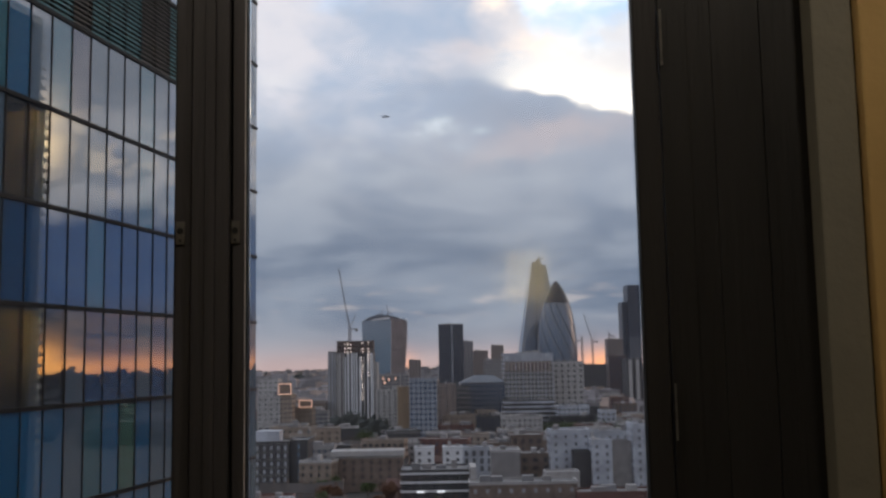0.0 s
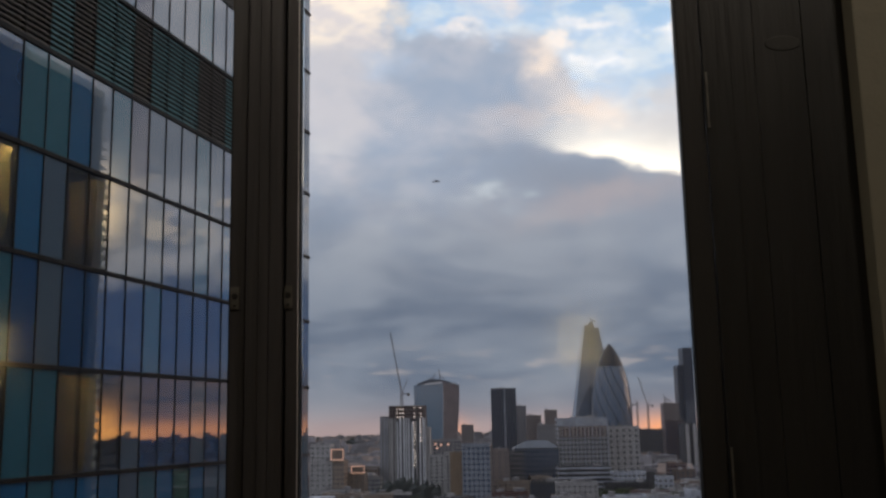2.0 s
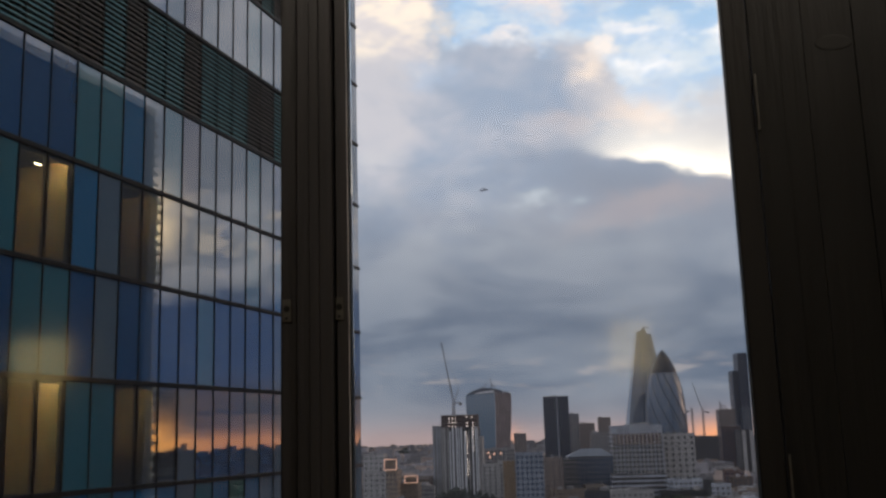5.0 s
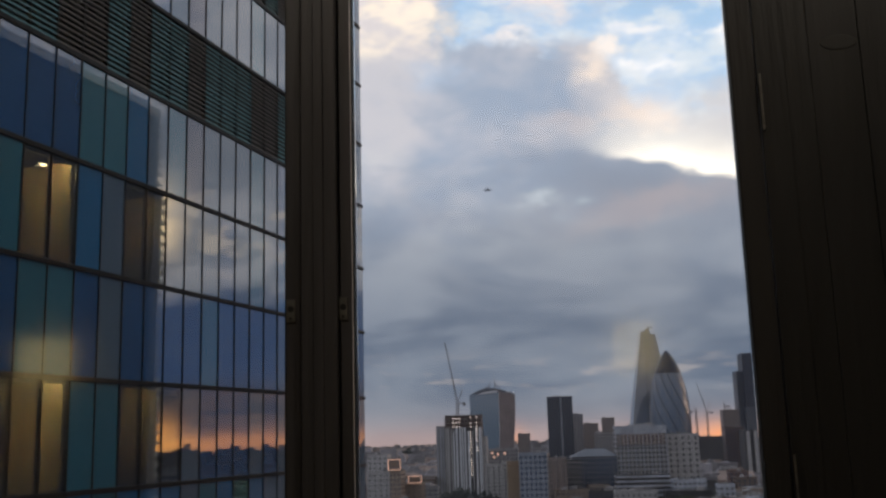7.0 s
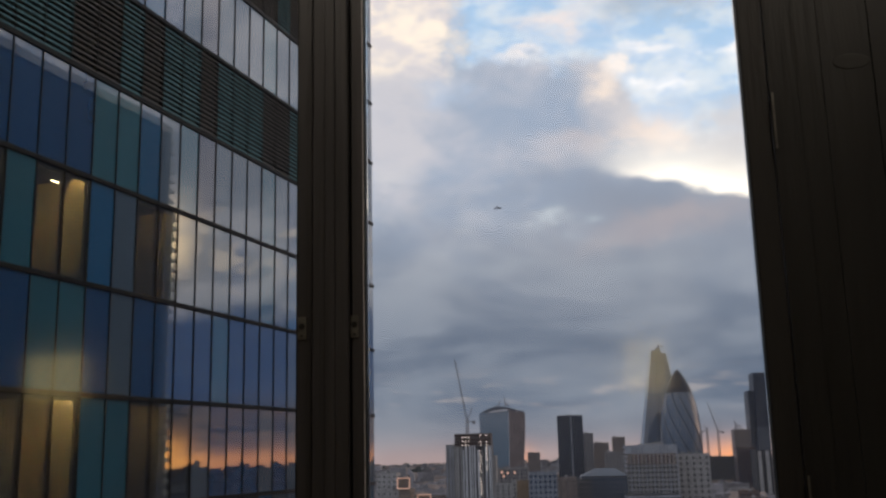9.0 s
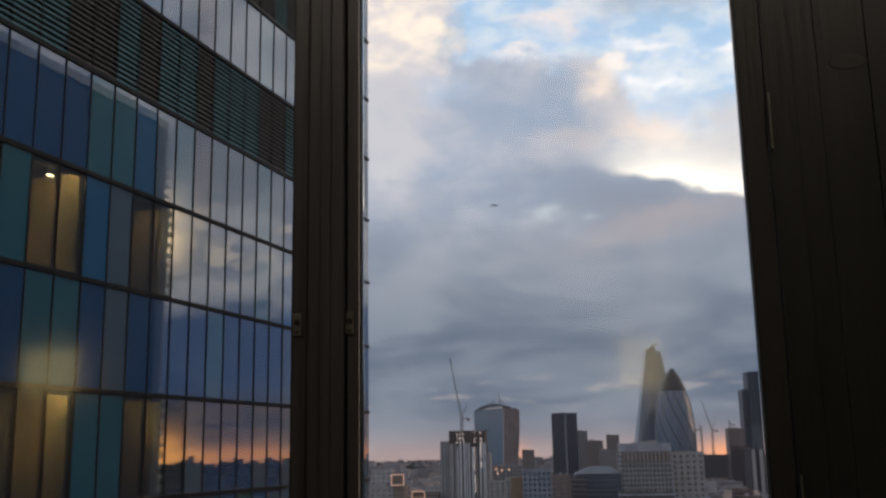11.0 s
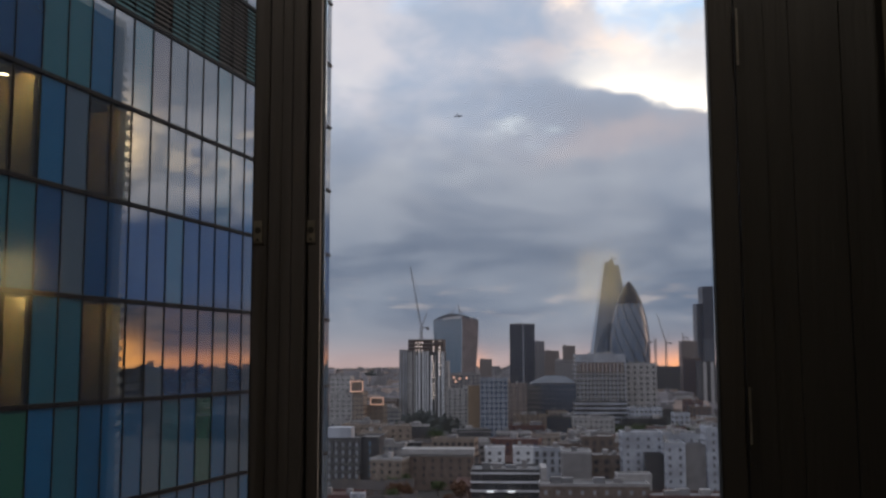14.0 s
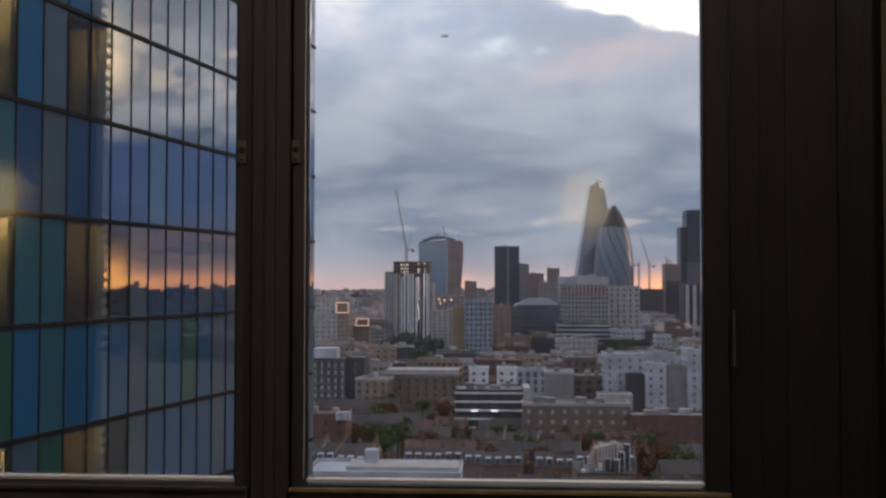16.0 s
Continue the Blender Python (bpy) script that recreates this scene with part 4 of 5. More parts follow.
def tree(x, y, h, r, autumn=False):
    t = thing("tree", "street tree with a thin russet autumn crown" if autumn else "broad-leaved street tree with a dark green crown", "tree", x, y, 0, group="street trees")
    rr = random.Random(int(x * 7 + y))
    s = Solid().tube((0, 0, 0), (0.1, 0, h * 0.45), 0.28, 0.2)
    for i in range(6):
        a = i * 1.05 + rr.random()
        s.tube((0.1, 0, h * (0.3 + 0.03 * i)), (r * 0.6 * math.cos(a), r * 0.6 * math.sin(a), h * rr.uniform(0.6, 0.85)), 0.12, 0.04, 5)
    part("trunk", s, BARK, t)
    c = Solid()
    for i in range(900):
        a, u = rr.uniform(0, 6.283), rr.random() ** 0.45
        e = rr.uniform(-0.9, 1.0)
        lump = 0.8 + 0.3 * math.sin(3 * a + x) * math.cos(2.3 * e + y)
        p = Vector((r * u * lump * math.cos(a) * math.sqrt(1 - e * e * 0.8), r * u * lump * math.sin(a) * math.sqrt(1 - e * e * 0.8), h * 0.66 + h * 0.34 * e * u * lump))
        q = Euler((rr.uniform(0, 3), rr.uniform(0, 3), rr.uniform(0, 3))).to_matrix()
        k, z = len(c.v), rr.uniform(0.22, 0.5)
        c.v += [tuple(p + q @ Vector(o)) for o in ((-z, 0, 0), (0, -z * 0.6, 0.1), (z, 0, 0), (0, z * 0.6, -0.1))]
        c.f.append((k, k + 1, k + 2, k + 3))
    part("crown", c, AUTUMN if autumn else LEAF, t)
    return t


def house(wallmat, roofmat, dormer, seed):
    """One house of a terrace: walls, pitched roof, party-wall chimney, sash windows."""
    rr = random.Random(seed)
    b = thing("terraced_house", "brick terraced house with a slate roof and chimney", "house", group="terraced houses")
    w, d, h = 5.2, 8.5, 7.4 if dormer else rr.uniform(6.0, 7.2)
    part("wall", Solid().box(-w / 2, w / 2, 0, d, 0, h), wallmat, b)
    part("roof", Solid().prism(-w / 2 + 0.05, w / 2 - 0.05, -0.25, d + 0.25, h, h + rr.uniform(2.3, 3.0)), roofmat, b)
    part("party_wall", Solid().prism(w / 2 - 0.12, w / 2 + 0.12, -0.1, d + 0.1, h, h + 3.1), wallmat, b)
    yc = d * rr.uniform(0.3, 0.6)
    part("chimney", Solid().box(w / 2 - 0.45, w / 2 + 0.35, yc, yc + 1.2, h + 1.0, h + 3.7), BRICK, b)
    part("chimney_pots", Solid().tube((w / 2 - 0.2, yc + 0.3, h + 3.7), (w / 2 - 0.2, yc + 0.3, h + 4.2), 0.13).tube((w / 2 + 0.1, yc + 0.8, h + 3.7), (w / 2 + 0.1, yc + 0.8, h + 4.2), 0.13), TILE, b)
    for z in (1.7, 4.9):
        for u in (-1.3, 1.2):
            v = part("window", Solid().box(u - 0.55, u + 0.55, -0.06, 0.05, z - 0.8, z + 0.8), WHITE, b, "white sash window")
            part("pane", Solid().box(u - 0.43, u + 0.43, -0.09, -0.055, z - 0.68, z - 0.05).box(u - 0.43, u + 0.43, -0.09, -0.055, z + 0.04, z + 0.68), DARKWIN, v)
    if dormer:
        for u in (-1.25, 1.25):
            v = part("dormer", Solid().box(u - 0.75, u + 0.75, 0.3, 3.0, h + 0.2, h + 2.0), WHITE, b, "white dormer window")
            part("pane", Solid().box(u - 0.58, u - 0.06, 0.22, 0.3, h + 0.4, h + 1.8).box(u + 0.06, u + 0.58, 0.22, 0.3, h + 0.4, h + 1.8), DARKWIN, v)
    else:
        part("rear_extension", Solid().box(-w / 2 + 0.2, -0.2, -2.6, 0, 0, h - 2.6).prism(-w / 2 + 0.1, -0.1, -2.7, 0, h - 2.6, h - 1.4, "y"), wallmat, b)
    return b


def terrace(kind, x, y, n, turn=0):
    c, s_ = math.cos(radians(turn)), math.sin(radians(turn))
    rr = random.Random(int(x * 3 + y))
    step = 0.0
    for i in range(n):
        if i % 3 == 0:
            step = rr.uniform(-0.7, 0.7)
        m = pose(x + c * i * 5.2 - s_ * step, y + s_ * i * 5.2 + c * step, 0, 0, 0, turn)
        copy_thing(kind, m @ Matrix.Diagonal((1, 1, rr.uniform(0.93, 1.08), 1)))


def aircraft(x, y, z):
    """A light aircraft far off, banking slightly."""
    a = thing("aircraft", "small dark aircraft far off under the clouds", "aircraft", x, y, z, -20)
    part("fuselage", Solid().tube((-4.2, 0, 0), (2.0, 0, 0.2), 0.35, 0.6).tube((2.0, 0, 0.2), (3.6, 0, 0.1), 0.6, 0.2), STEEL, a)
    part("wing", Solid().hull(((-0.9, -5.2, 0.8), (0.6, -5.2, 0.8), (0.6, 5.2, 1.2), (-0.9, 5.2, 1.2), (-0.9, -5.2, 0.95), (0.6, -5.2, 0.95), (0.6, 5.2, 1.35), (-0.9, 5.2, 1.35))), STEEL, a)
    part("tail", Solid().box(-4.3, -3.4, -1.6, 1.6, 0.1, 0.25).box(-4.3, -3.5, -0.08, 0.08, 0.2, 1.6), STEEL, a)
flared_tower(-96.1, 1700, 76.0, 34, 123.2)
bullet_tower(173.8, 1500, 168.5, 29)
wedge_tower(165.5, 1680, 214.0, 45.0, 11.0)
crane(167.5, 1680, 219.0, 3, (-3, 0, 9), "small crane on a tower roof")
block("dark_office_tower", "dark glass office tower with a pale corner line", -4.6, 32.7, 1500, 32, 106.7, STEEL, (3.0, 4.0, 1.6, 3.5, BANDGLASS), cap=PALE)
part("corner_strip", Solid().box(-0.6, 0.6, -0.5, 0.1, 0, 105.8), WHITE, bpy.data.objects["dark_office_tower"], "pale corner strip", m=Matrix.Translation((1.5, 0, 0)))
block("grey_office_tower", "grey slab tower behind dark offices", 35.3, 50.8, 1620, 25, 82.3, CONCRETE, (4.0, 4.0, 2.5, 2.0, TOWERGLASS))
block("low_office", "brown stone office block", 45.5, 66.7, 1450, 30, 65.5, BROWN, (4.0, 4.0, 2.5, 2.0, GREYWIN))
block("stepped_office", "stepped grey-brown office tower", 70.0, 86.5, 1400, 25, 72.3, BROWN, (4.0, 4.0, 2.5, 2.0, GREYWIN))
block("office_slab", "grey office slab between towers", 54.7, 87.6, 1300, 25, 52.6, CONCRETE, (4.0, 4.0, 2.5, 2.0, GREYWIN))
block("domed_tower", "small brown tower with rounded top", -49.8, -31.9, 1500, 22, 54.0, BROWN, (4.0, 4.0, 2.5, 2.0, GREYWIN))
block("step_tower", "dark shoulder of a tall office tower", 345.0, 357.7, 1900, 40, 156.1, STEEL, (3.2, 4.2, 1.7, 3.7, BANDGLASS), plant=False)
block("tall_dark_tower", "tall dark office tower with vertical ribs", 355.0, 404.3, 1890, 45, 187.8, STEEL, (3.2, 4.2, 1.7, 3.7, BANDGLASS), plant=False)
block("red_brown_tower", "dark red-brown tower block", 248.7, 272.0, 1500, 25, 79.5, BROWN, (4.0, 4.0, 2.5, 2.2, GREYWIN))
block("glazed_slab", "low glazed block with red panels", 183.5, 203.0, 1100, 20, 54.9, UNFINISHED, (3.5, 3.6, 2.2, 2.0, BLUEWIN))
block("striped_office", "dark office block with white vertical columns", 185.1, 211.1, 1000, 30, 51.5, CHARCOAL, None, plant=False)
part("white_column", Solid().box(186.2, 189.5, 999.4, 1000, 0, 50.9), PALE, bpy.data.objects["striped_office"], "white column", m=bpy.data.objects["striped_office"].matrix_basis.inverted())
part("white_column", Solid().box(193.4, 196.7, 999.4, 1000, 0, 50.9), PALE, bpy.data.objects["striped_office"], "white column", m=bpy.data.objects["striped_office"].matrix_basis.inverted())
part("white_column", Solid().box(200.6, 203.9, 999.4, 1000, 0, 50.9), PALE, bpy.data.objects["striped_office"], "white column", m=bpy.data.objects["striped_office"].matrix_basis.inverted())
part("white_column", Solid().box(206.7, 210.0, 999.4, 1000, 0, 50.9), PALE, bpy.data.objects["striped_office"], "white column", m=bpy.data.objects["striped_office"].matrix_basis.inverted())
crane(198.8, 1318, 43.8, 30.9, (-10.9, 0, 67.8))
crane(185.7, 1322, 43.8, 32.4, (1.5, 0, 36.8))
crane(252.8, 1505, 79.5, 6, (-2, 0, 14), "small crane on a tower roof")
block("crane_site", "unfinished dark frame building below cranes", 177.6, 217.0, 1310, 30, 43.7, CHARCOAL, (4.0, 3.5, 2.6, 1.8, GREYWIN))
striped_tower(-93.0, -60.3, 880, 71.9, 62.9)
crane(-81.8, 890, 71.9, 10.9, (-9.7, 0, 65.3))
block("lit_office", "low office block with lit top floor", -68.9, -35.4, 1050, 30, 39.4, CONCRETE, (4.0, 3.6, 2.6, 2.0, GREYWIN))
tagged(part("lit_window", Solid().box(-62.9, -61.1, 1049.6, 1050, 34.1, 36.5), LIT, bpy.data.objects["lit_office"], "lit window", m=bpy.data.objects["lit_office"].matrix_basis.inverted()))
tagged(part("lit_window", Solid().box(-61.1, -59.3, 1049.6, 1050, 29.9, 32.3), LIT, bpy.data.objects["lit_office"], "lit window", m=bpy.data.objects["lit_office"].matrix_basis.inverted()))
tagged(part("lit_window", Solid().box(-56.9, -55.1, 1049.6, 1050, 32.9, 35.3), LIT, bpy.data.objects["lit_office"], "lit window", m=bpy.data.objects["lit_office"].matrix_basis.inverted()))
tagged(part("lit_window", Solid().box(-49.7, -48.0, 1049.6, 1050, 33.5, 35.9), LIT, bpy.data.objects["lit_office"], "lit window", m=bpy.data.objects["lit_office"].matrix_basis.inverted()))
block("pale_flats", "pale council flats with balconies", -52.9, -40.2, 800, 16, 31.4, PALE, (3.2, 2.9, 1.6, 1.5, GREYWIN))
block("brown_flats", "brown flats beside pale block", -38.2, -33.4, 760, 16, 33.9, PALE, (3.2, 2.9, 1.6, 1.5, GREYWIN))
block("ochre_wing", "ochre-clad side wing of an apartment tower", -29.5, -21.7, 655, 18, 37.1, OCHRE_CLAD, None)
block("grid_apartments", "pale apartment block with a grid of blue windows", -21.2, -3.5, 640, 16, 42.6, BLUEGREY, (2.55, 3.3, 1.55, 1.8, BLUEWIN), each=True)
block("brown_block", "plain brown block behind apartments", -3.8, 9.3, 700, 18, 37.5, BROWN, (3.4, 3.2, 1.4, 1.4, GREYWIN))
block("dark_floors", "dark office block with stacked floors", 9.3, 20.0, 730, 16, 34.7, CHARCOAL, (3.0, 3.4, 2.6, 1.7, GREYWIN), bands=(3.4, 0.7, CONCRETE))
block("blue_office", "wide dark blue office block with a hipped roof", 13.1, 47.3, 760, 24, 36.4, STEEL, (3.0, 3.5, 2.3, 2.3, BLUEWIN), bands=(3.5, 0.5, STEEL), plant=False)
part("hipped_roof", Solid().hull(((13.1, 759, 36.4), (47.3, 759, 36.4), (47.3, 784, 36.4), (13.1, 784, 36.4), (24.7, 768, 41.6), (39.2, 768, 41.6), (39.2, 776, 41.6), (24.7, 776, 41.6))), STEEL, bpy.data.objects["blue_office"], m=bpy.data.objects["blue_office"].matrix_basis.inverted())
block("white_capped_offices", "large pale office block with white top band and many floors", 49.4, 88.4, 800, 30, 58.1, PALE, (3.0, 3.6, 1.9, 2.0, GREYWIN), cap=WHITE, bands=(3.6, 0.55, WHITE))
offices = bpy.data.objects["white_capped_offices"]
for i in range(14):
    part("pilaster", Solid().box(49.6 + i * 2.95, 50.2 + i * 2.95, 798.6, 798.88, 0, 51.6), WHITE if i % 2 else PALE, offices, m=offices.matrix_basis.inverted())
for i in range(11):
    part("recessed_pane", Solid().box(52.4 + i * 3.1, 54.2 + i * 3.1, 798.8, 798.89, 44.2, 50.2), DARKWIN, offices, m=offices.matrix_basis.inverted())
part("white_cap", Solid().box(49.0, 88.6, 798.8, 801, 51.7, 58.1), WHITE, bpy.data.objects["white_capped_offices"], "white top band", m=bpy.data.objects["white_capped_offices"].matrix_basis.inverted())
part("brown_storey", Solid().box(51.2, 87.0, 798.9, 801, 43.1, 51.3), BROWN, bpy.data.objects["white_capped_offices"], "brown recessed storey", m=bpy.data.objects["white_capped_offices"].matrix_basis.inverted())
block("gridded_offices", "grey stone office block with square windows", 91.7, 117.2, 830, 30, 50.7, PALE, (4.4, 4.4, 1.9, 2.2, GREYWIN))
block("banded_podium", "low white block with long horizontal bands", 43.6, 80.2, 720, 20, 24.4, CHARCOAL, None, bands=(3.2, 1.3, WHITE))
block("white_podium", "low white block with flat roof", 79.9, 101.8, 700, 16, 20.9, WHITE, (2.8, 3.2, 1.8, 1.2, GREYWIN))
block("stepped_white_house", "stepped white house with flat roofs", 103.3, 113.5, 660, 12, 19.5, WHITE, (2.8, 3.2, 1.5, 1.5, GREYWIN))
block("grey_block", "plain grey-brown office block", -129.3, -113.2, 700, 25, 31.6, PALE, (4.0, 3.4, 1.2, 1.3, GREYWIN))
block("roof_pavilion", "pale upper storeys with small windows", -131.3, -116.9, 715, 18, 42.8, PALE, (3.4, 3.4, 1.2, 1.4, GREYWIN))
block("warm_block", "warm-lit brown office block", -113.7, -105.2, 700.5, 22, 31.5, STOCK, (2.8, 3.2, 1.4, 1.2, GREYWIN), plant=False)
sign_block(-114.0, -105.2, 699, 32.0, 39.5, "roof box with a bright lit frame")
block("low_warm_block", "low warm brick office block under a lit roof sign", -108.1, -93.3, 720, 20, 22.0, STOCK, (3.4, 3.4, 1.2, 1.4, GREYWIN), plant=False)
sign_block(-102.8, -93.3, 719, 22.0, 27.2, "roof box with a pinkish lit frame")
block("charcoal_apartments", "charcoal framed apartment block with white window bays", -83.6, -65.8, 430, 16, 21.2, CHARCOAL, (2.9, 3.3, 1.1, 1.8, PALE_WINDOW), each=True, bands=(3.3, 0.22, CONCRETE))
block("charcoal_wing", "dark plain wing of an apartment block", -65.9, -57.9, 432, 18, 21.5, CHARCOAL, (6.0, 3.3, 0.8, 1.9, PALEGLASS), plant=False)
part("penthouse", Solid().box(-80.7, -70.4, 434, 444, 20.6, 25.2), WHITE, bpy.data.objects["charcoal_apartments"], "white rooftop penthouse", m=bpy.data.objects["charcoal_apartments"].matrix_basis.inverted())
block("stock_brick_flats", "stock brick flats with shallow roofs", -96.6, -73.5, 560, 14, 18.6, STOCK, (3.2, 3.0, 1.1, 1.4, DARKWIN), turn=-8)
block("stepped_flats", "stepped ochre brick flats", -69.5, -53.8, 530, 14, 19.9, STOCK, (3.2, 3.0, 1.1, 1.4, DARKWIN), turn=12)
block("long_flats", "long ochre brick apartment block with pale roof storey", -59.6, -45.9, 415, 12, 14.2, STOCK, (3.4, 3.0, 1.1, 1.4, DARKWIN), turn=-10, cap=PALE)
block("long_flats_east", "long brick apartment block with pale roof storey", -47.5, -17.0, 425, 12, 14.9, BRICK, (3.4, 3.0, 1.1, 1.4, DARKWIN), cap=PALE)
part("roof_storey", Solid().box(-47.5, -16.7, 424, 436, 14.9, 17.0), PALE, bpy.data.objects["long_flats_east"], "pale roof storey", m=bpy.data.objects["long_flats_east"].matrix_basis.inverted())
block("long_low_shed", "long low grey building with flat roof", -40.0, 7.1, 520, 14, 12.1, CONCRETE, (3.4, 3.0, 1.6, 1.4, DARKWIN))
block("white_villa", "small white block with square windows", -12.6, -4.1, 440, 10, 16.7, BRIGHT, (3.2, 3.0, 1.4, 1.4, GREYWIN), each=True)
block("white_villa", "small white block with square windows", -0.4, 8.4, 445, 10, 16.3, BRIGHT, (3.2, 3.0, 1.4, 1.4, GREYWIN), each=True)
block("white_arcade", "low white block with tall windows", 8.6, 22.6, 460, 10, 14.7, WHITE, (3.0, 3.4, 1.6, 2.4, GREYWIN))
block("banded_offices", "office block with white horizontal bands and dark glazing", -14.8, 8.7, 350, 18, 16.9, CHARCOAL, (3.0, 3.0, 2.6, 1.6, DARKWIN), each=True, bands=(3.0, 0.6, BRIGHT))
part("stair_head", Solid().box(9.0, 11.1, 347, 362, 0, 17.8), PALE, bpy.data.objects["banded_offices"], "white stair tower", m=bpy.data.objects["banded_offices"].matrix_basis.inverted())
block("grey_hall", "plain dark grey hall with pale parapet", 19.0, 30.4, 400, 16, 18.6, CONCRETE, None, cap=PALE)
block("brick_warehouse", "brown brick warehouse with tall windows", 30.2, 44.3, 450, 16, 20.6, BRICK, (3.2, 3.4, 1.5, 2.0, DARKWIN), each=True)
block("brown_terrace", "brown brick block with balconies", 30.3, 43.0, 405, 14, 16.8, BRICK, (3.2, 3.2, 1.8, 1.8, DARKWIN))
block("white_apartments", "white rendered apartment block with small square windows", 42.0, 57.8, 395, 14, 26.4, WHITE, (3.2, 2.9, 0.9, 1.2, GREYWIN), each=True)
block("grey_stair_block", "dark grey recessed block between white apartments", 49.8, 57.0, 388, 6, 19.0, CHARCOAL, None, plant=False)
block("white_apartments", "white rendered apartment wing with small square windows", 56.5, 64.2, 385, 14, 23.2, WHITE, (3.2, 2.9, 0.9, 1.2, GREYWIN), each=True)
block("grey_stair_block", "dark grey recessed block between white apartments", 64.7, 72.9, 388, 8, 22.5, CONCRETE, None, plant=False)
block("white_apartments", "white rendered apartment wing with small square windows", 72.2, 81.7, 384, 14, 29.1, WHITE, (3.2, 2.9, 0.9, 1.2, GREYWIN), each=True)
block("white_roof_block", "long white roof storey behind apartments", 61.0, 80.8, 420, 10, 23.9, WHITE, (3.2, 2.9, 0.9, 1.2, GREYWIN))
block("low_white_shed", "low white shed with grey roof", 35.7, 47.5, 355, 9, 14.9, PALE, None, plant=False)
block("long_brick_row", "long brown brick building with a pale flat roof", 8.0, 42.4, 322, 11, 15.7, BRICK, (3.6, 3.2, 1.0, 1.3, PALE_WINDOW), each=True, cap=PALE)
block("red_brick_row", "red brick building with rooftop rooms", 41.8, 67.5, 318, 11, 12.7, RED, (3.0, 3.0, 0.9, 1.3, DARKWIN), each=True)
block("red_brick_house", "red brick house with white dormers", -56.7, -44.6, 292, 12, 15.8, RED, (3.4, 3.0, 1.2, 1.5, DARKWIN), roof=TILE)
block("white_depot", "low white depot with a flat pale roof", -38.0, -7.3, 196, 14, 17.4, WHITE, None, roof=WHITE, plant=False)
part("stack", Solid().box(-27.2, -24.6, 204, 207, 10, 20.2), WHITE, bpy.data.objects["white_depot"], "square white roof stack", m=bpy.data.objects["white_depot"].matrix_basis.inverted())
part("upper_roof", Solid().box(-30.5, -7.8, 200, 208, 10, 17.6), PALE, bpy.data.objects["white_depot"], "pale stepped roof", m=bpy.data.objects["white_depot"].matrix_basis.inverted())
SCAFFOLD = (14.6, 29.6, 205, 15.6, 22.1)
crane(-102.5, 1712, 125.2, 8, (3, 0, 17), "small crane on a tower roof")
crane(-91.8, 1714, 125.2, 10, (-2, 0, 24), "small crane on a tower roof")
aircraft(-47.5, 900, 277.5)
part("dormer", Solid().box(-47.4, -46.6, 290.6, 293, 14.0, 16.4), WHITE, bpy.data.objects["red_brick_house"], "white dormer", m=bpy.data.objects["red_brick_house"].matrix_basis.inverted())
part("dormer", Solid().box(-46.3, -45.4, 290.6, 293, 14.0, 16.4), WHITE, bpy.data.objects["red_brick_house"], "white dormer", m=bpy.data.objects["red_brick_house"].matrix_basis.inverted())
part("dormer", Solid().box(-45.1, -44.3, 290.6, 293, 14.0, 16.4), WHITE, bpy.data.objects["red_brick_house"], "white dormer", m=bpy.data.objects["red_brick_house"].matrix_basis.inverted())
part("dormer", Solid().box(-43.9, -43.1, 290.6, 293, 14.0, 16.4), WHITE, bpy.data.objects["red_brick_house"], "white dormer", m=bpy.data.objects["red_brick_house"].matrix_basis.inverted())


# lit entrance canopies in front of the banded offices
office = bpy.data.objects["banded_offices"]
for x in (-9.3, -2.3):
    part("lit_canopy", Solid().box(x, x + 2.4, 348.4, 349.6, 9.3, 9.75), CANOPY, office, "glowing white entrance canopy", m=office.matrix_basis.inverted())


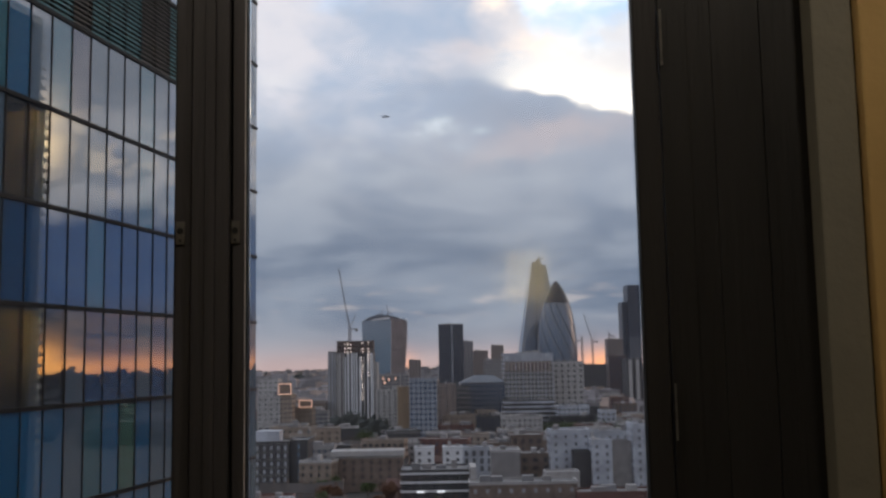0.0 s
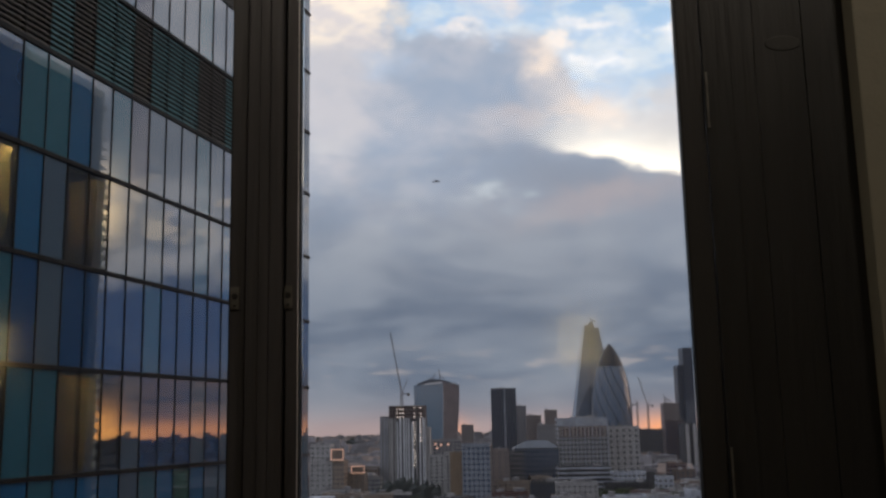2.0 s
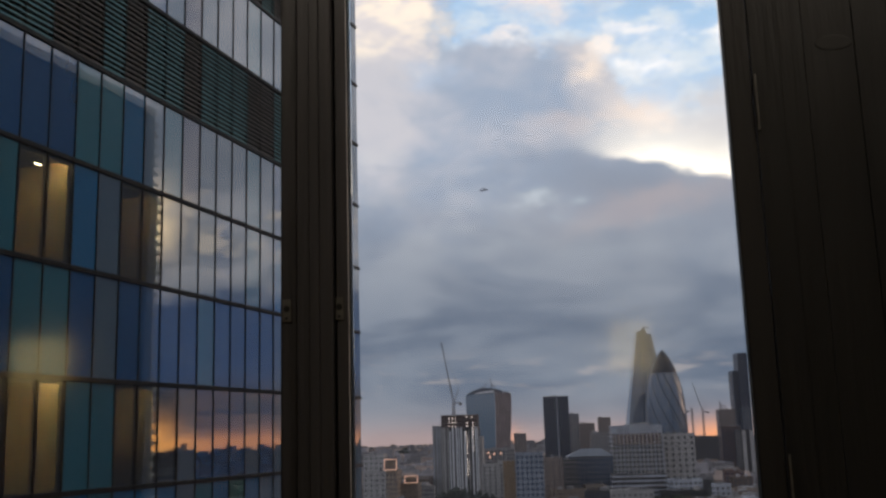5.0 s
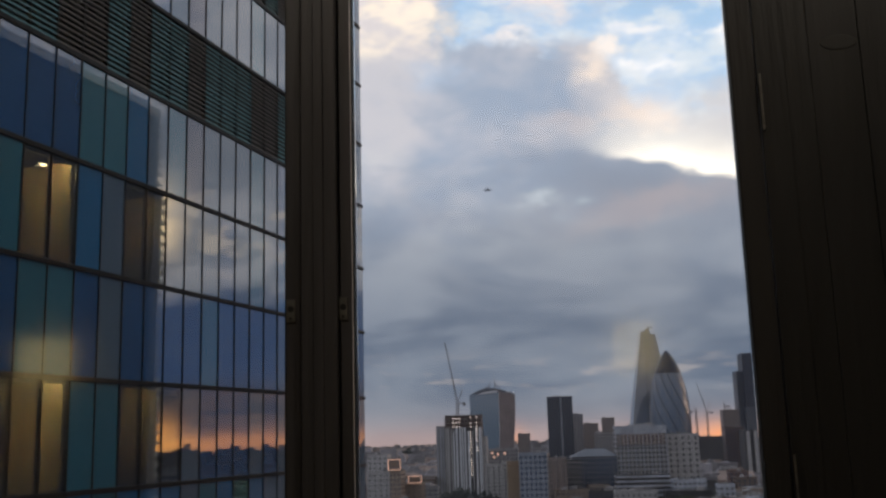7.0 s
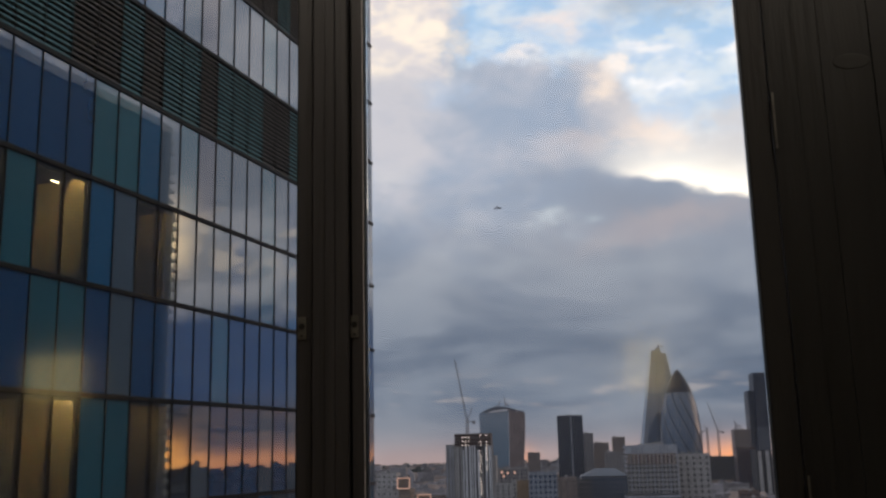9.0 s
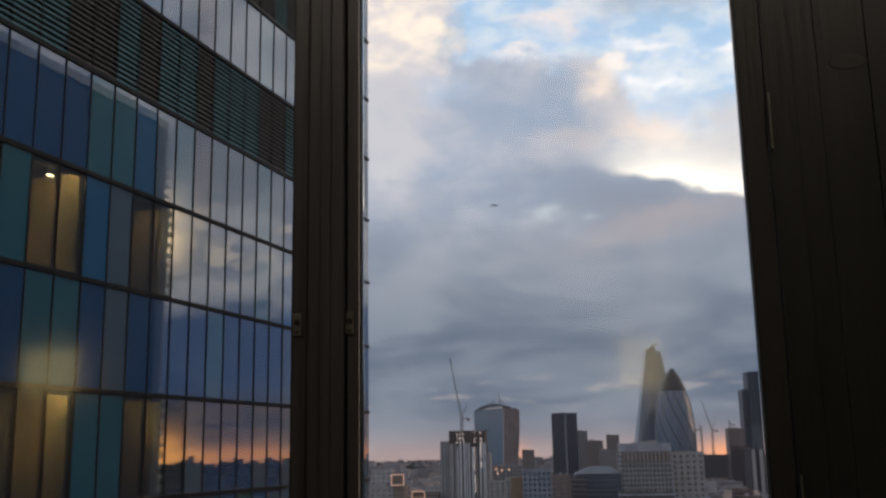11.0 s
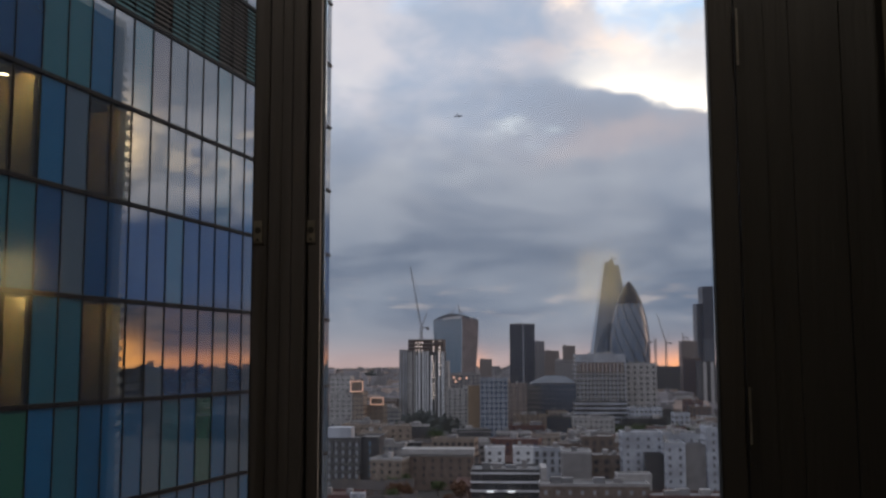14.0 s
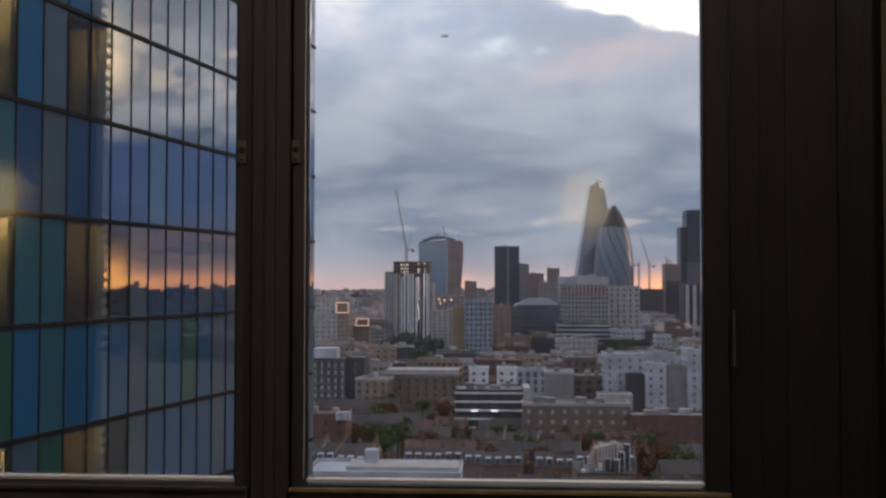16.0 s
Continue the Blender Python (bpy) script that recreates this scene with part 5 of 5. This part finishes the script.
# ---------------------------------------------------------------- a roof plant deck with its frames and ducts
def plant_deck(x0, x1, y, z0, z1):
    b = thing("rooftop_plant", "pale rooftop plant with ducts and steel frames on a flat roof", "building", (x0 + x1) / 2, y, 0)
    w = x1 - x0
    part("wall", Solid().box(-w / 2 + 1.5, w / 2 - 2.0, 0, 14, 0, z0), BRICK, b)
    part("roof", Solid().box(-w / 2 + 1.4, w / 2 - 1.9, -0.2, 14, z0, z0 + 0.3), SLATE, b)
    h = z1 - z0
    rr = random.Random(21)
    for i in range(9):
        x, t = -w * 0.10 + i * w * 0.042, z0 + h * rr.uniform(0.72, 0.95)
        part("steel_frame", Solid().box(x, x + 0.09, 2.0, 2.09, z0 + 0.3, t).box(x, x + 0.09, 7.0, 7.09, z0 + 0.3, t).box(x, x + 0.09, 2.09, 7.0, t - 0.09, t), BRIGHT, b)
    for z in (0.45, 0.8):
        part("rail", Solid().box(-w * 0.10, w * 0.27, 1.9, 1.98, z0 + h * z, z0 + h * z + 0.08), BRIGHT, b)
    part("tarpaulin", Solid().hull(((-w * 0.2, 3, z0 + 0.3), (w * 0.12, 3, z0 + 0.3), (w * 0.12, 6, z0 + 0.3), (-w * 0.26, 6, z0 + 0.3),
                                     (-w * 0.14, 3, z0 + h * 0.72), (w * 0.10, 3, z0 + h * 0.86), (w * 0.10, 6, z0 + h * 0.86), (-w * 0.14, 6, z0 + h * 0.75))), STOCK, b, "brown sheeted enclosure")
    for i in range(14):
        x, wd = rr.uniform(-0.34, 0.02) * w, rr.uniform(0.3, 1.1)
        yy = rr.uniform(0.4, 2.6)
        part("duct_box", Solid().box(x, x + wd, yy, yy + rr.uniform(0.4, 1.2), z0 + 0.3, z0 + h * rr.uniform(0.12, 0.5)), rr.choice((PALE, BRIGHT, CONCRETE, CHARCOAL)), b, bevel=0.04)
    for i, u in enumerate((0.10, 0.18, 0.26)):
        t = z0 + h * (0.45 + 0.22 * i)
        part("dark_screen", Solid().box(u * w, (u + 0.075) * w, 1.0 + i, 3.0 + i, z0 + 0.3, t), CHARCOAL, b)
        part("white_trim", Solid().box(u * w, (u + 0.08) * w, 0.9 + i, 1.0 + i, t - 0.22, t).box((u + 0.072) * w, (u + 0.082) * w, 0.88 + i, 0.99 + i, z0 + 0.3, t - 0.22), BRIGHT, b)


plant_deck(*SCAFFOLD)

# ---------------------------------------------------------------- terraces of houses in rows
kinds = [house(BRICK, SLATE, False, 1), house(BRICK, SLATE, True, 2), house(RED, TILE, False, 3), house(STOCK, SLATE, False, 4)]
for i, k in enumerate(kinds):
    k.matrix_basis = pose(-70 - 12 * i, 300, 0)
for k, x, y, n, turn in ((0, -48, 232, 8, 0), (0, 2, 232, 5, 0), (2, 36, 230, 6, 3), (1, -50, 258, 4, 0), (1, -22, 259, 6, 0), (1, 12, 258, 5, 0), (0, 44, 256, 5, 0),
                         (3, -58, 284, 5, -14), (2, -24, 286, 4, 6), (0, 0, 283, 5, -2), (2, 30, 284, 3, 8), (0, 52, 284, 4, -6), (0, -28, 312, 3, 0), (3, -6, 308, 4, -8), (2, 20, 304, 5, 4),
                         (0, -50, 336, 4, 14), (2, -24, 330, 3, -10), (0, -4, 330, 3, 0), (0, -66, 376, 6, 6), (2, -20, 388, 4, -5), (3, 8, 386, 3, 10), (0, 58, 350, 4, 0),
                         (3, -74, 470, 5, 9), (0, -40, 478, 5, -6), (2, -8, 476, 4, 12), (0, 20, 486, 5, 0), (2, 52, 470, 5, -9), (0, 84, 450, 6, 5),
                         (3, -60, 580, 6, 8), (2, -24, 560, 5, -7), (0, 10, 556, 5, 4), (3, 42, 560, 6, -5), (0, 78, 540, 5, 12), (2, -100, 610, 6, 5), (0, 4, 624, 6, -4), (2, 44, 620, 5, 9), (0, 84, 610, 5, 0), (3, 116, 600, 5, 8)):
    terrace(kinds[k], x, y, n, turn)

for x, y, h, r in ((-37, 304, 13, 5.5), (-31, 309, 12, 5.0), (-34, 297, 10, 4.5), (49, 272, 11, 4.5), (58, 276, 10, 4), (63, 268, 11, 4.5), (20, 276, 9, 3.5), (8, 296, 11, 4.5), (44, 300, 11, 5), (36, 300, 9, 4),
                   (-8, 300, 9, 4), (-16, 322, 10, 4.5), (12, 326, 9, 4.5), (22, 318, 9, 4), (-56, 318, 10, 5), (-2, 352, 9, 4), (30, 306, 10, 4), (66, 306, 12, 5), (52, 246, 9, 4),
                   (74, 640, 15, 8), (83, 650, 15, 8), (66, 646, 14, 7), (92, 560, 14, 7), (100, 640, 15, 8), (40, 600, 12, 6), (-20, 590, 12, 6), (26, 530, 11, 5.5), (112, 620, 15, 8), (124, 640, 14, 7), (-48, 620, 13, 7), (-60, 640, 14, 7), (-70, 650, 14, 8)):
    tree(x, y, h, r)

for i in range(95):
    x, y = rnd.uniform(-62, 66), rnd.uniform(240, 420)
    if abs(x) < y * 0.21 and all(not (a - 4 < x < b + 4 and c - 4 < y < d + 4) for a, b, c, d in PLACED):
        tree(x, y, rnd.uniform(6, 10.5), rnd.uniform(2.6, 4.2), rnd.random() < 0.72)

# ---------------------------------------------------------------- plain low blocks among the houses
LOW = ((CONCRETE, "grey concrete low-rise block with rows of windows"), (BRICK, "brown brick low-rise block with rows of windows"), (STOCK, "yellow stock brick block with rows of windows"),
       (PALE, "pale low-rise block with rows of windows"), (RED, "red brick low-rise block with rows of windows"), (CHARCOAL, "dark low-rise block with rows of windows"))
made = 0
for i in range(400):
    y = rnd.uniform(470, 960)
    x, w, d, h = y * rnd.uniform(-0.21, 0.19), rnd.uniform(12, 34), rnd.uniform(9, 15), rnd.uniform(9, 15) + y / 160
    if made >= 64 or (-0.135 < x / y < -0.045 and y > 560) or any(a - 2 < x + w and x < b + 2 and c - 3 < y + d and y < e + 3 for a, b, c, e in PLACED):
        continue
    made += 1
    mat, label = rnd.choice(LOW)
    block("low_rise_block", label, x, x + w, y, d, h, mat, (rnd.uniform(2.6, 3.8), 3.1, rnd.uniform(1.0, 1.9), rnd.uniform(1.1, 1.7), rnd.choice((GREYWIN, DARKWIN, BLUEWIN))),
          turn=rnd.choice((0, 0, 6, -9, 14)), cap=rnd.choice((None, PALE, None)), bands=rnd.choice((None, None, (3.1, 0.4, PALE))))

# ---------------------------------------------------------------- uncounted houses and offices further out
for name, mat, label, seed in (("far_houses", FAR_BROWN, "brown low-rise rooftops stretching to the horizon", 3), ("far_offices", FAR_GREY, "grey low-rise blocks stretching to the horizon", 4)):
    rr = random.Random(seed)
    s = Solid()
    for i in range(2600):
        y = 900 + 3700 * rr.random() ** 1.6
        a = rr.uniform(-0.30, 0.24) if i % 3 else rr.uniform(0.24, 1.5)
        x = y * a
        if a > 0.24:
            continue
        w, d = rr.uniform(7, 22), rr.uniform(8, 14)
        h = rr.uniform(7, 17) if rr.random() < 0.88 else rr.uniform(15, 24)
        if seed == 3:
            s.box(x, x + w, y, y + d, 0, h * 0.7)
            s.prism(x - 0.3, x + w + 0.3, y - 0.3, y + d + 0.3, h * 0.7, h)
        else:
            s.box(x, x + w, y, y + d, 0, h)
            s.box(x + w * 0.2, x + w * 0.6, y + 2, y + d * 0.7, h, h + rr.uniform(1, 3))
    tagged(part(name, s, mat, None, label), category="houses", kind="stuff")
rr = random.Random(9)
s = Solid()
e = Solid()
for i in range(1500):
    a, r = rr.uniform(0.30, 1.45), 700 + 2800 * rr.random() ** 1.4
    w, h = rr.uniform(10, 40), rr.uniform(5, 11) + r / 150
    e.box(r * math.sin(a), r * math.sin(a) + w, r * math.cos(a), r * math.cos(a) + 14, 0, h)
for i in range(46):
    a, r = rr.uniform(0.42, 0.95), rr.uniform(2300, 2900)
    w, h = rr.uniform(8, 17), rr.uniform(38, 54)
    e.box(r * math.sin(a), r * math.sin(a) + w, r * math.cos(a), r * math.cos(a) + 14, 0, h)
tagged(part("far_estate", e, ESTATE, None, "dark far rooftops with small towers on the skyline"), category="buildings", kind="stuff")
for i in range(90):
    a = rr.uniform(-0.32, 0.22)
    r = rr.uniform(1900, 3800)
    w, h = rr.uniform(12, 40), rr.uniform(16, 34)
    s.box(r * math.sin(a), r * math.sin(a) + w, r * math.cos(a), r * math.cos(a) + 20, 0, h)
tagged(part("far_towers", s, FAR_GREY, None, "distant grey blocks and towers along the horizon"), category="buildings", kind="stuff")
s = Solid()
for i in range(6500):
    a = rr.uniform(-0.34, 1.3)
    if rr.random() < 0.35:
        r, a = rr.uniform(660, 1500), rr.choice((rr.uniform(-0.2, -0.08), rr.uniform(0.10, 0.16), rr.uniform(-0.2, 0.16)))
    else:
        r = rr.uniform(1500, 4700)
    z = rr.uniform(4, 13) * (1.5 if r > 2500 else 1)
    p = Vector((r * math.sin(a), r * math.cos(a), 0))
    q = rr.uniform(5, 14) if r > 1500 else rr.uniform(1.6, 3.6)
    k = len(s.v)
    s.v += [tuple(p + Vector(o)) for o in ((-q, 0, 0), (q, 0, 0), (0, q, 0), (-q * 0.8, -q * 0.4, z * 0.7), (q * 0.8, -q * 0.3, z * 0.8), (0, q * 0.8, z * 0.75), (q * rr.uniform(-0.4, 0.4), 0, z))]
    s.f += [(k, k + 1, k + 4, k + 3), (k + 1, k + 2, k + 5, k + 4), (k + 2, k, k + 3, k + 5), (k + 3, k + 4, k + 6), (k + 4, k + 5, k + 6), (k + 5, k + 3, k + 6)]
tagged(part("far_woods", s, FAR_WOOD, None, "dark far trees between the rooftops"), category="trees", kind="stuff")
